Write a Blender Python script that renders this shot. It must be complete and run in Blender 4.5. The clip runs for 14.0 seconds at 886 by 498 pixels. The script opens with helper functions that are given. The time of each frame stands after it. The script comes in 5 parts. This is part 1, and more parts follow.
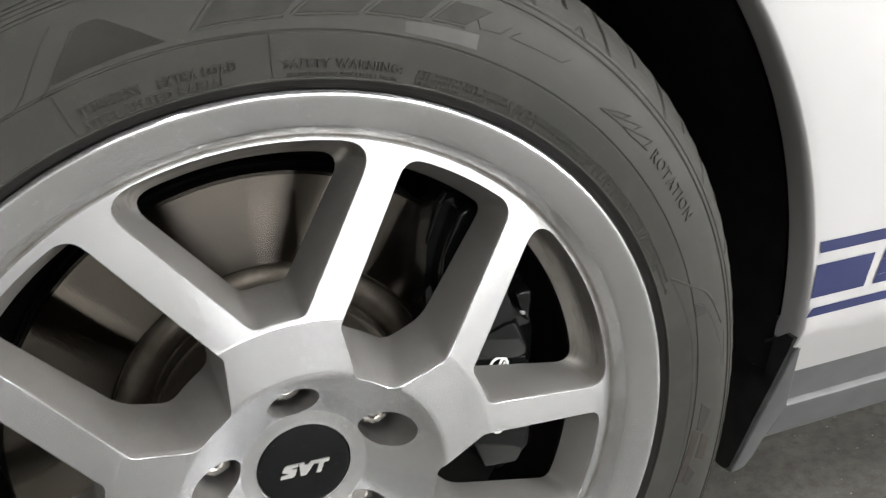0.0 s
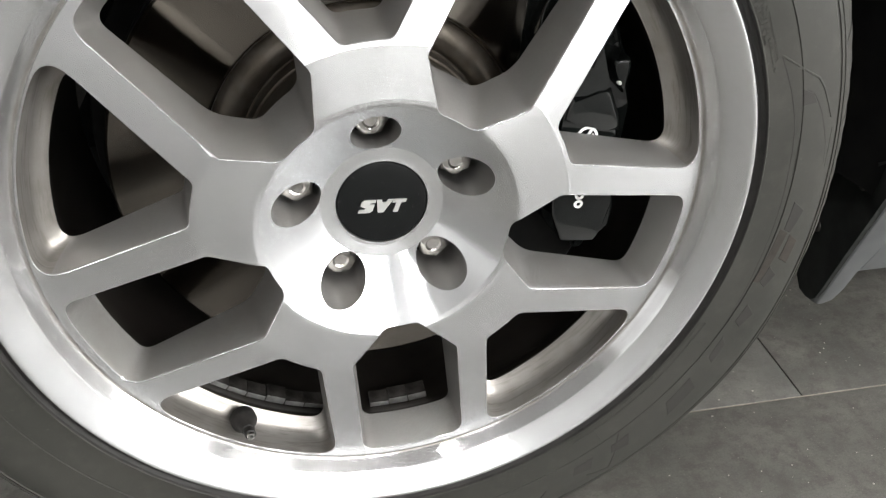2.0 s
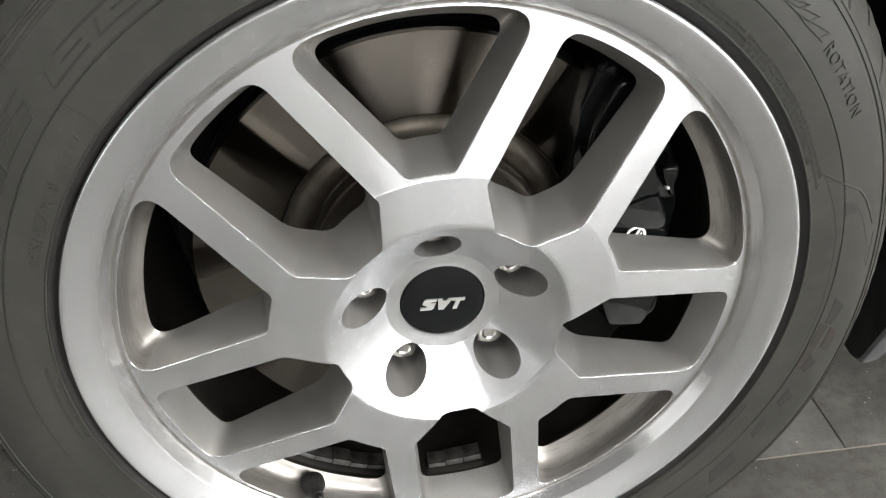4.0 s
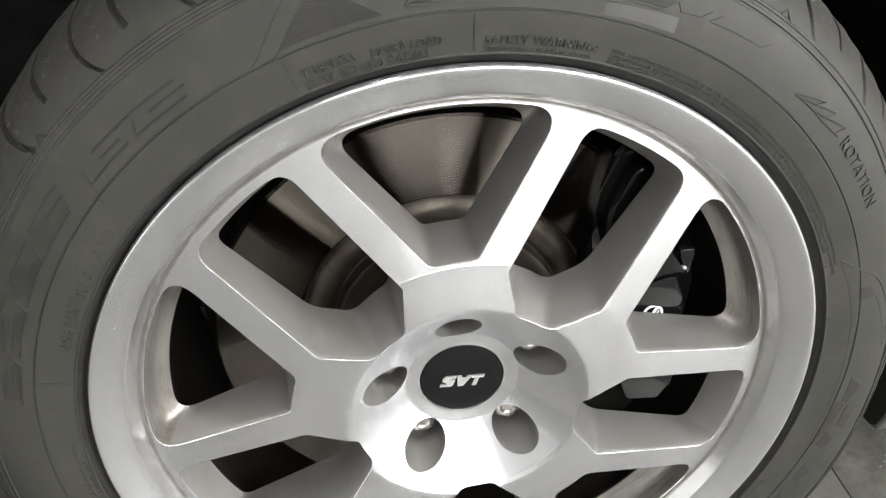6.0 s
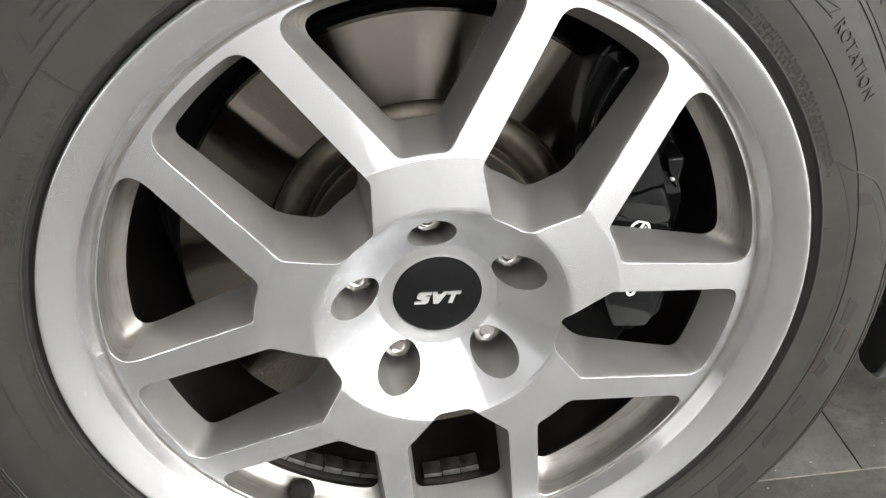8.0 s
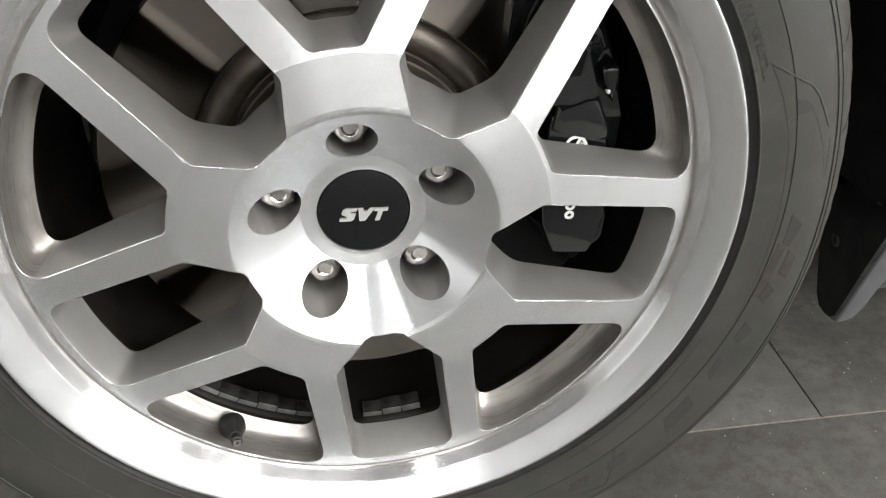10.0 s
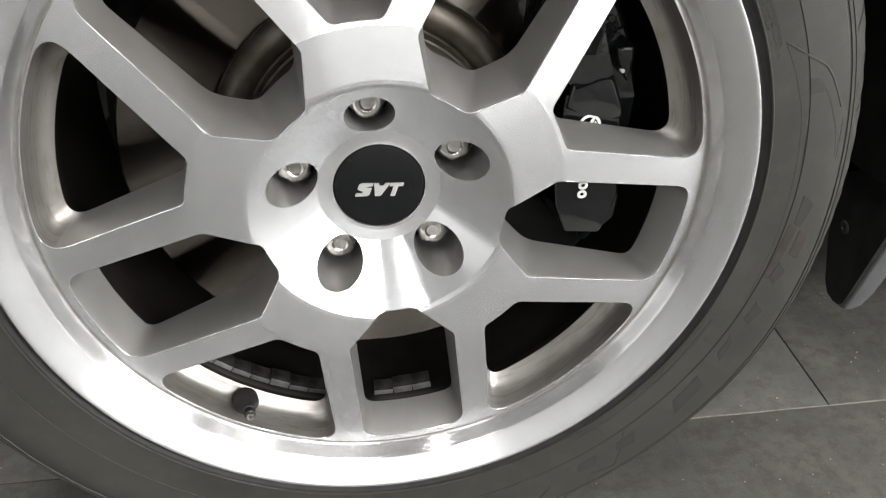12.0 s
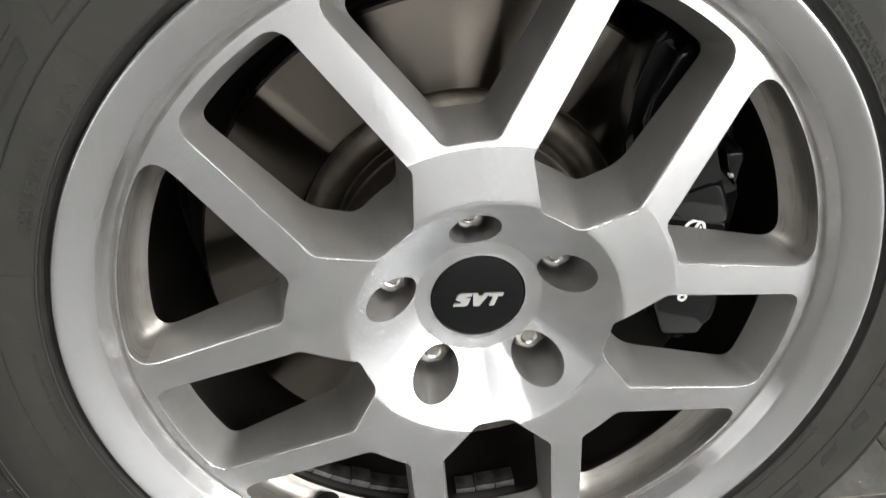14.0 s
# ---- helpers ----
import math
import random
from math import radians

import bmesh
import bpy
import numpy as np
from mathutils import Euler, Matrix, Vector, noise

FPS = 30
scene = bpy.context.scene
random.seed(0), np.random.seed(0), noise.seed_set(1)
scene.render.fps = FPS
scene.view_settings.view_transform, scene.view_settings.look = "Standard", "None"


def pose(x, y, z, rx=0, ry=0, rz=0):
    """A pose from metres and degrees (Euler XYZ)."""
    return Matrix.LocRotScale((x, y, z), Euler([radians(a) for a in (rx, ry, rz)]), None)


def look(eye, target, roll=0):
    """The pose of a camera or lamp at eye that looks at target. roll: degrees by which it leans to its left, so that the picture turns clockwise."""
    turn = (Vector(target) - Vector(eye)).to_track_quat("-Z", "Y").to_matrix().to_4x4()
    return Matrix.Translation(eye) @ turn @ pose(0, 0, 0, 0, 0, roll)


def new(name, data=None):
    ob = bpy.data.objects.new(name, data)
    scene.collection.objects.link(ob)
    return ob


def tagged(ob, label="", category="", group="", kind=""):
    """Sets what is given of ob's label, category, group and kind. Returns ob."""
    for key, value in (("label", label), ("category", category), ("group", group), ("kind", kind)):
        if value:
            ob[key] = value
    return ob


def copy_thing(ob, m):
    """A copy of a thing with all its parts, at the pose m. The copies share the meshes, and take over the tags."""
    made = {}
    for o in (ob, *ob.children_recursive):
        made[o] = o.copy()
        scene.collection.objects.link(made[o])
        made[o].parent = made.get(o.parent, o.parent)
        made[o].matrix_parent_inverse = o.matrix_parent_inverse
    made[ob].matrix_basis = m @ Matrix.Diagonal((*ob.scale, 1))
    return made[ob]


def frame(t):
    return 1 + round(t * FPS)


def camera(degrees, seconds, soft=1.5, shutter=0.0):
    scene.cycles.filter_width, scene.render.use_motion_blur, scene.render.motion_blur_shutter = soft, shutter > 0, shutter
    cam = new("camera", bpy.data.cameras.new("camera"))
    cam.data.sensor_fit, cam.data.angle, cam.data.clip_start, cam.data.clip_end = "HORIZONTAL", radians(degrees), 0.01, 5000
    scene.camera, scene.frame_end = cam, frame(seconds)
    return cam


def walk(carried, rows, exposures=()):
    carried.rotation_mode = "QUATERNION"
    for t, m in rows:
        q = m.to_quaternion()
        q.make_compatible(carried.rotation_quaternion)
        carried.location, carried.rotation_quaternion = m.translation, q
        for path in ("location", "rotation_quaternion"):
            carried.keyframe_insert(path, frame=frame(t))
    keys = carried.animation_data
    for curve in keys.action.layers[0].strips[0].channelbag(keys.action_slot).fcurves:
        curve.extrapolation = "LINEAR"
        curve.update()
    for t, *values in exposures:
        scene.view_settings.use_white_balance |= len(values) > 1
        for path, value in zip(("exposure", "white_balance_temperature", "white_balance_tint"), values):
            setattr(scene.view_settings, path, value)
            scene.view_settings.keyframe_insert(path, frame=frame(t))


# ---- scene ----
cam = camera(55.16, 14.0, soft=1.1, shutter=0.25)
PATH = [
    (0, pose(-0.0665, -0.4161, 0.6774, 66.08, 2.86, -21.95)),
    (0.5, pose(-0.0698, -0.4228, 0.6662, 64.06, 2.72, -17.44)),
    (1, pose(-0.0651, -0.4270, 0.6482, 61.98, 0.67, -14.62)),
    (1.5, pose(-0.0623, -0.4352, 0.6306, 59.24, 0.29, -13.51)),
    (2, pose(-0.0612, -0.4486, 0.6157, 56.69, 0.45, -12.25)),
    (2.5, pose(-0.0576, -0.4520, 0.6284, 55.51, 1.79, -9.74)),
    (3, pose(-0.0599, -0.4476, 0.6599, 54.84, 1.98, -9.47)),
    (5.5, pose(-0.0635, -0.4243, 0.7446, 55.80, 2.02, -8.47)),
    (6, pose(-0.0668, -0.4232, 0.7468, 56.84, 1.94, -8.38)),
    (6.5, pose(-0.0606, -0.4222, 0.7372, 57.23, 1.74, -8.31)),
    (7, pose(-0.0561, -0.4299, 0.7143, 57.47, 1.96, -8.17)),
    (7.5, pose(-0.0572, -0.4349, 0.6907, 57.85, 1.85, -8.33)),
    (8, pose(-0.0529, -0.4361, 0.6701, 57.63, 1.94, -8.27)),
    (8.5, pose(-0.0469, -0.4354, 0.6423, 57.34, 1.93, -8.50)),
    (11, pose(0.0005, -0.4663, 0.6009, 57.62, 1.82, -8.68)),
    (11.5, pose(-0.0218, -0.4680, 0.5933, 57.60, 1.76, -8.25)),
    (12, pose(-0.0219, -0.4655, 0.5996, 57.60, 1.42, -8.12)),
    (12.5, pose(-0.0362, -0.4523, 0.5901, 57.48, 1.50, -7.83)),
    (13, pose(-0.0463, -0.4509, 0.5987, 57.42, 1.52, -7.77)),
    (13.5, pose(-0.0579, -0.4384, 0.6107, 57.80, 1.86, -7.33)),
    (14, pose(-0.0687, -0.4077, 0.6425, 58.61, 1.86, -7.27)),
]
# the clip's camera opens up a little in the middle of the shot
walk(cam, PATH, exposures=((0, -0.03), (0.5, 0.0), (1, 0.13), (1.5, 0.18), (2, 0.12), (3, 0.04), (5.5, 0.32), (6.5, 0.38), (7.5, 0.38), (8.5, 0.17), (11, 0.04), (12.5, 0.05), (13.5, 0.0), (14, -0.03)))

# ---------- world and light ----------
world = bpy.data.worlds.new("world")
scene.world = world
world.use_nodes = True
world.node_tree.nodes["Background"].inputs[0].default_value = (0.75, 0.8, 0.78, 1)
world.node_tree.nodes["Background"].inputs[1].default_value = 0.1

HUB = Vector((0, 0, 0.335))          # wheel centre; the rim's lip lies in the plane y = 0
TURN = Matrix.Translation(HUB) @ Matrix.Rotation(radians(-3.5), 4, "Y")
ALONG = Matrix.Rotation(radians(-2.05), 4, "Z")   # the car's and the tiles' direction


WINDOW_WATTS = 385.0
SIDE_WATTS = 30.0
FRONT_WATTS = 88.0
TUBE_STRENGTH = 12.5
SLIM_STRENGTH = 195.0


# ---------- materials ----------
def material(name, color, rough=0.5, metal=0.0):
    m = bpy.data.materials.new(name)
    m.use_nodes = True
    b = m.node_tree.nodes["Principled BSDF"]
    b.inputs["Base Color"].default_value = (*color, 1)
    b.inputs["Roughness"].default_value = rough
    b.inputs["Metallic"].default_value = metal
    return m, m.node_tree, b


def coords(nt, kind="Object"):
    return nt.nodes.new("ShaderNodeTexCoord").outputs[kind]


def noise_tex(nt, vec, scale, detail=4.0, rough=0.55):
    n = nt.nodes.new("ShaderNodeTexNoise")
    n.inputs["Scale"].default_value = scale
    n.inputs["Detail"].default_value = detail
    n.inputs["Roughness"].default_value = rough
    nt.links.new(vec, n.inputs["Vector"])
    return n.outputs["Fac"]


def ramp(nt, fac, stops):
    r = nt.nodes.new("ShaderNodeValToRGB")
    while len(r.color_ramp.elements) < len(stops):
        r.color_ramp.elements.new(0.5)
    for e, (p, col) in zip(r.color_ramp.elements, stops):
        e.position = p
        e.color = (*col, 1) if not isinstance(col, float) else (col, col, col, 1)
    nt.links.new(fac, r.inputs[0])
    return r.outputs[0]


def bump(nt, b, height, strength, dist=0.001, after=None):
    n = nt.nodes.new("ShaderNodeBump")
    n.inputs["Strength"].default_value = strength
    n.inputs["Distance"].default_value = dist
    nt.links.new(height, n.inputs["Height"])
    if after is not None:
        nt.links.new(after, n.inputs["Normal"])
    nt.links.new(n.outputs[0], b.inputs["Normal"])
    return n.outputs[0]


def mixed(nt, fac, a, b_):
    n = nt.nodes.new("ShaderNodeMix")
    n.data_type = "RGBA"
    for sock, v in ((n.inputs[0], fac), (n.inputs[6], a), (n.inputs[7], b_)):
        if isinstance(v, bpy.types.NodeSocket):
            nt.links.new(v, sock)
        elif isinstance(v, tuple):
            sock.default_value = (*v, 1)
        else:
            sock.default_value = v
    return n.outputs[2]


def math_node(nt, op, a, b_=None):
    n = nt.nodes.new("ShaderNodeMath")
    n.operation = op
    for sock, v in zip(n.inputs, (a, b_)):
        if isinstance(v, bpy.types.NodeSocket):
            nt.links.new(v, sock)
        elif v is not None:
            sock.default_value = v
    return n.outputs[0]


def turned_frame(nt):
    """Place from the hub, radius from the wheel's axis, and the direction away from it."""
    pos = nt.nodes.new("ShaderNodeNewGeometry").outputs["Position"]
    sub = nt.nodes.new("ShaderNodeVectorMath")
    sub.operation = "SUBTRACT"
    sub.inputs[1].default_value = HUB
    nt.links.new(pos, sub.inputs[0])
    flat = nt.nodes.new("ShaderNodeVectorMath")
    flat.operation = "MULTIPLY"
    flat.inputs[1].default_value = (1, 0, 1)
    nt.links.new(sub.outputs[0], flat.inputs[0])
    length = nt.nodes.new("ShaderNodeVectorMath")
    length.operation = "LENGTH"
    nt.links.new(flat.outputs[0], length.inputs[0])
    unit = nt.nodes.new("ShaderNodeVectorMath")
    unit.operation = "NORMALIZE"
    nt.links.new(flat.outputs[0], unit.inputs[0])
    return sub.outputs[0], length.outputs["Value"], unit.outputs[0]


def turned_metal(name, color, along, across, lines=9000.0, line_depth=0.05, stain=0.1, dull=0.05, dusty=False, soft=(0.4, 0.3, 0.12)):
    """Metal turned on a lathe: fine rings round the axis, gloss streaked away from the axis and sharp round it."""
    m, nt, b = material(name, color, 0.5, 0.0)
    place, radius, tangent = turned_frame(nt)
    comb = nt.nodes.new("ShaderNodeCombineXYZ")
    nt.links.new(radius, comb.inputs[0])
    rings = noise_tex(nt, comb.outputs[0], lines, 2.0)
    broad = noise_tex(nt, place, 14.0, 5.0)
    fine = noise_tex(nt, comb.outputs[0], 700.0, 3.0)
    dark = tuple(c * (1 - stain) for c in color)
    col = mixed(nt, ramp(nt, broad, [(0.3, 0.0), (0.75, 1.0)]), color, dark)
    col = mixed(nt, math_node(nt, "MULTIPLY", ramp(nt, fine, [(0.3, 0.0), (0.7, 1.0)]), 0.25 if dusty else 0.5), col, tuple(c * (0.8 if dusty else 0.6) for c in color))
    if dusty:
        # brake dust in the ring-shaped groove; its fading film also paints the cove's shade
        grimy = noise_tex(nt, place, 60.0, 5.0)
        film = ramp(nt, math_node(nt, "MULTIPLY", radius, 4.0), [(0.872, 0.0), (0.876, 1.0), (0.880, 1.0), (0.885, 0.45), (0.905, 0.3), (0.928, 0.0)])
        col = mixed(nt, math_node(nt, "MULTIPLY", film, ramp(nt, grimy, [(0.25, 0.55), (0.7, 1.0)])), col, (0.3, 0.275, 0.24))
    nt.links.new(col, b.inputs["Base Color"])
    worn = bump(nt, b, rings, line_depth, 0.0003)
    last = b.outputs[0]
    # a sharp streaked lobe from the tool's rings over a soft one from the worn, lacquered skin
    for share, far, near in ((1 - dull, soft[1], soft[2]), (1 - soft[0], along, across)):
        gloss = nt.nodes.new("ShaderNodeBsdfAnisotropic")
        gloss.distribution = "GGX"
        gloss.inputs["Anisotropy"].default_value = math.sqrt(near / far) - 1
        rough = (far * near) ** 0.25
        nt.links.new(math_node(nt, "ADD", rough * 0.92, math_node(nt, "MULTIPLY", broad, rough * 0.16)), gloss.inputs["Roughness"])
        nt.links.new(col, gloss.inputs["Color"])
        nt.links.new(tangent, gloss.inputs["Tangent"])
        nt.links.new(worn, gloss.inputs["Normal"])
        both = nt.nodes.new("ShaderNodeMixShader")
        both.inputs[0].default_value = share
        nt.links.new(last, both.inputs[1])
        nt.links.new(gloss.outputs[0], both.inputs[2])
        last = both.outputs[0]
    nt.links.new(last, nt.nodes["Material Output"].inputs["Surface"])
    return m


M_FACE = turned_metal("machined_alloy", (0.85, 0.862, 0.873), 0.11, 0.010, line_depth=0.02, dull=0.17, dusty=True, soft=(0.2, 0.5, 0.42))
M_DISC = turned_metal("brake_disc_steel", (0.235, 0.214, 0.187), 0.32, 0.010, 1500.0, 0.02, 0.3, dull=0.02, soft=(0.0, 0.4, 0.2))

M_CAST, nt, b = material("silver_painted_cast_alloy", (0.36, 0.355, 0.34), 0.47, 0.75)
o = coords(nt)
flake = noise_tex(nt, o, 2600.0, 2.0)
dust = noise_tex(nt, o, 24.0, 5.0)
col = mixed(nt, ramp(nt, flake, [(0.42, 0.0), (0.66, 1.0)]), (0.26, 0.256, 0.244), (0.41, 0.405, 0.39))
col = mixed(nt, ramp(nt, dust, [(0.45, 0.0), (0.8, 0.55)]), col, (0.24, 0.22, 0.2))
nt.links.new(col, b.inputs["Base Color"])
bump(nt, b, flake, 0.25, 0.0004)

# inner rim paint with dust, its colour darkened for the shade inside the barrel
M_BARREL, nt, b = material("dusty_shaded_inner_rim", (0.33, 0.31, 0.285), 0.35, 0.6)
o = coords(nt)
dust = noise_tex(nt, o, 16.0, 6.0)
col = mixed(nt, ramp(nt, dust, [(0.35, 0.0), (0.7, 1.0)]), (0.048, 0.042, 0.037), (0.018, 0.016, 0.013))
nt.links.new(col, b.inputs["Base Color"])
bump(nt, b, noise_tex(nt, o, 900.0, 3.0), 0.12, 0.0004)

M_CREST, nt, b = material("dusty_rim_wall_paint", (0.3, 0.285, 0.265), 0.36, 0.7)
o = coords(nt)
place, radius, away = turned_frame(nt)
dust = noise_tex(nt, o, 20.0, 6.0)
# wiped and run streaks that follow the rim round
streak = nt.nodes.new("ShaderNodeCombineXYZ")
depth = nt.nodes.new("ShaderNodeSeparateXYZ")
nt.links.new(place, depth.inputs[0])
turn = nt.nodes.new("ShaderNodeSeparateXYZ")
nt.links.new(away, turn.inputs[0])
nt.links.new(math_node(nt, "MULTIPLY", turn.outputs[0], 6.0), streak.inputs[0])
nt.links.new(math_node(nt, "MULTIPLY", depth.outputs[1], 420.0), streak.inputs[1])
nt.links.new(math_node(nt, "MULTIPLY", turn.outputs[2], 6.0), streak.inputs[2])
wipe = noise_tex(nt, streak.outputs[0], 1.0, 4.0, 0.65)
col = mixed(nt, ramp(nt, dust, [(0.35, 0.0), (0.7, 1.0)]), (0.33, 0.318, 0.298), (0.21, 0.195, 0.175))
col = mixed(nt, ramp(nt, wipe, [(0.33, 0.6), (0.5, 0.0)]), col, (0.15, 0.137, 0.12))
nt.links.new(col, b.inputs["Base Color"])
nt.links.new(ramp(nt, wipe, [(0.35, 0.42), (0.7, 0.28)]), b.inputs["Roughness"])
bump(nt, b, noise_tex(nt, o, 900.0, 3.0), 0.1, 0.0004)

M_RUBBER, nt, b = material("tyre_rubber", (0.05, 0.05, 0.047), 0.62)
b.inputs["Specular IOR Level"].default_value = 0.22
o = coords(nt)
place, radius, away = turned_frame(nt)
big = noise_tex(nt, o, 9.0, 6.0, 0.6)
mid = noise_tex(nt, o, 55.0, 5.0, 0.6)
small = noise_tex(nt, o, 420.0, 4.0, 0.6)
specks = noise_tex(nt, o, 230.0, 3.0, 0.7)
col = mixed(nt, ramp(nt, big, [(0.3, 0.0), (0.7, 1.0)]), (0.027, 0.0275, 0.0238), (0.0395, 0.039, 0.034))
col = mixed(nt, ramp(nt, mid, [(0.5, 0.0), (0.75, 0.5)]), col, (0.052, 0.05, 0.044))
col = mixed(nt, ramp(nt, small, [(0.64, 0.0), (0.8, 0.5)]), col, (0.085, 0.08, 0.072))
# the running edge is dirtier: brown film and pale stuck grit
tread = ramp(nt, math_node(nt, "MULTIPLY", radius, 2.0), [(0.638, 0.0), (0.662, 1.0)])
col = mixed(nt, math_node(nt, "MULTIPLY", tread, ramp(nt, mid, [(0.2, 0.35), (0.6, 0.85)])), col, (0.021, 0.020, 0.0175))
col = mixed(nt, math_node(nt, "MULTIPLY", tread, ramp(nt, specks, [(0.59, 0.0), (0.70, 0.8)])), col, (0.11, 0.102, 0.088))
nt.links.new(col, b.inputs["Base Color"])
nt.links.new(math_node(nt, "ADD", ramp(nt, big, [(0.3, 0.5), (0.7, 0.66)]), math_node(nt, "MULTIPLY", tread, 0.2)), b.inputs["Roughness"])
skin = bump(nt, b, noise_tex(nt, o, 1400.0, 3.0), 0.2, 0.0005)
skin = bump(nt, b, noise_tex(nt, o, 110.0, 4.0), 0.1, 0.0008, skin)
bump(nt, b, math_node(nt, "MULTIPLY", tread, specks), 0.5, 0.0012, skin)

# smooth rubber, darkened to paint the shade of grooves and sunk fields
M_RECESS, nt, b = material("recess_shade_rubber", (0.024, 0.024, 0.022), 0.7)
b.inputs["Specular IOR Level"].default_value = 0.2
o = coords(nt)
nt.links.new(ramp(nt, noise_tex(nt, o, 60.0, 4.0), [(0.35, (0.025, 0.025, 0.0222)), (0.7, (0.034, 0.033, 0.0295))]), b.inputs["Base Color"])
bump(nt, b, noise_tex(nt, o, 900.0, 3.0), 0.15, 0.0005)

# smooth black bead rubber, darkened further for the shade behind the rim lip
M_BEAD, nt, b = material("smooth_shaded_bead_rubber", (0.012, 0.0115, 0.0105), 0.55)
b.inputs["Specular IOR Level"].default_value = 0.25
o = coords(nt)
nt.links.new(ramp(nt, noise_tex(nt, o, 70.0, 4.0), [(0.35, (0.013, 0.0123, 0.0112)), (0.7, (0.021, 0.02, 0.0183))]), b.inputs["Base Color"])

M_SCUFF, nt, b = material("scuffed_brown_rubber", (0.1, 0.085, 0.07), 0.8)
b.inputs["Specular IOR Level"].default_value = 0.2
o = coords(nt)
col = mixed(nt, ramp(nt, noise_tex(nt, o, 60.0, 5.0), [(0.35, 0.0), (0.65, 1.0)]), (0.026, 0.0235, 0.02), (0.042, 0.0365, 0.03))
nt.links.new(col, b.inputs["Base Color"])
bump(nt, b, noise_tex(nt, o, 900.0, 3.0), 0.2, 0.0005)

M_FILM, nt, b = material("chalky_rubber", (0.07, 0.07, 0.067), 0.6)
o = coords(nt)
nt.links.new(ramp(nt, noise_tex(nt, o, 90.0, 5.0), [(0.3, (0.034, 0.034, 0.030)), (0.7, (0.041, 0.0405, 0.0365))]), b.inputs["Base Color"])
bump(nt, b, noise_tex(nt, o, 900.0, 3.0), 0.15, 0.0005)

M_CAP, nt, b = material("black_cap_plastic", (0.006, 0.0065, 0.0065), 0.34)
b.inputs["Specular IOR Level"].default_value = 0.2
o = coords(nt)
specks = noise_tex(nt, o, 420.0, 3.0, 0.7)
nt.links.new(ramp(nt, specks, [(0.66, (0.006, 0.0066, 0.0066)), (0.78, (0.06, 0.06, 0.058))]), b.inputs["Base Color"])
nt.links.new(ramp(nt, noise_tex(nt, o, 50.0, 4.0), [(0.35, 0.28), (0.7, 0.45)]), b.inputs["Roughness"])

M_SILVER, nt, b = material("satin_silver_emblem", (0.72, 0.72, 0.7), 0.35, 0.7)
M_CHROME, nt, b = material("chromed_steel", (0.75, 0.73, 0.7), 0.16, 1.0)
o = coords(nt)
nt.links.new(ramp(nt, noise_tex(nt, o, 180.0, 4.0), [(0.4, (0.68, 0.67, 0.65)), (0.75, (0.36, 0.345, 0.325))]), b.inputs["Base Color"])
nt.links.new(ramp(nt, noise_tex(nt, o, 140.0, 3.0), [(0.4, 0.10), (0.8, 0.22)]), b.inputs["Roughness"])

M_CALIPER, nt, b = material("gloss_black_caliper_paint", (0.006, 0.007, 0.0067), 0.07)
b.inputs["Specular IOR Level"].default_value = 0.36
o = coords(nt)
bump(nt, b, noise_tex(nt, o, 220.0, 3.0), 0.1, 0.0006)
M_VALVE, nt, b = material("weathered_brown_rubber", (0.06, 0.052, 0.046), 0.6)
o = coords(nt)
nt.links.new(ramp(nt, noise_tex(nt, o, 260.0, 4.0), [(0.35, (0.007, 0.0065, 0.006)), (0.7, (0.019, 0.017, 0.015))]), b.inputs["Base Color"])
M_WHITE, nt, b = material("white_print", (0.8, 0.8, 0.78), 0.5)
# near black for dark parts, and for shade painted into deep gaps
M_BLACK, nt, b = material("dark_underbody_and_shade", (0.005, 0.005, 0.005), 0.9)
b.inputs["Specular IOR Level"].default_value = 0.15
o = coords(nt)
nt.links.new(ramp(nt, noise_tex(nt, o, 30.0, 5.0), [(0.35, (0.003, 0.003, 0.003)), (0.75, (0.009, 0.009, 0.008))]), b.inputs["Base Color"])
M_RUST, nt, b = material("rusty_disc_bell", (0.2, 0.16, 0.13), 0.42, 0.8)
o = coords(nt)
nt.links.new(ramp(nt, noise_tex(nt, o, 60.0, 6.0), [(0.3, (0.16, 0.145, 0.122)), (0.7, (0.09, 0.076, 0.06))]), b.inputs["Base Color"])
bump(nt, b, noise_tex(nt, o, 500.0, 4.0), 0.12, 0.0005)
M_LEAD, nt, b = material("dull_balance_weight", (0.1, 0.1, 0.1), 0.55, 0.5)
o = coords(nt)
nt.links.new(ramp(nt, noise_tex(nt, o, 120.0, 4.0), [(0.35, (0.085, 0.08, 0.074)), (0.7, (0.03, 0.028, 0.025))]), b.inputs["Base Color"])

# paler weight colour that paints the light on the front edges
M_WEIGHT_LIT, nt, b = material("lit_edge_weight", (0.42, 0.42, 0.41), 0.4, 0.7)
nt.links.new(ramp(nt, noise_tex(nt, coords(nt), 90.0, 4.0), [(0.35, (0.42, 0.42, 0.41)), (0.7, (0.24, 0.24, 0.23))]), b.inputs["Base Color"])

M_PAINT, nt, b = material("white_car_paint", (0.8, 0.8, 0.79), 0.3)
b.inputs["Coat Weight"].default_value = 0.8
b.inputs["Coat Roughness"].default_value = 0.06
o = coords(nt)
nt.links.new(ramp(nt, noise_tex(nt, o, 5.0, 4.0), [(0.3, (0.41, 0.41, 0.405)), (0.75, (0.385, 0.385, 0.378))]), b.inputs["Base Color"])
M_BLUE, nt, b = material("blue_vinyl_stripe", (0.02, 0.035, 0.16), 0.35)
o = coords(nt)
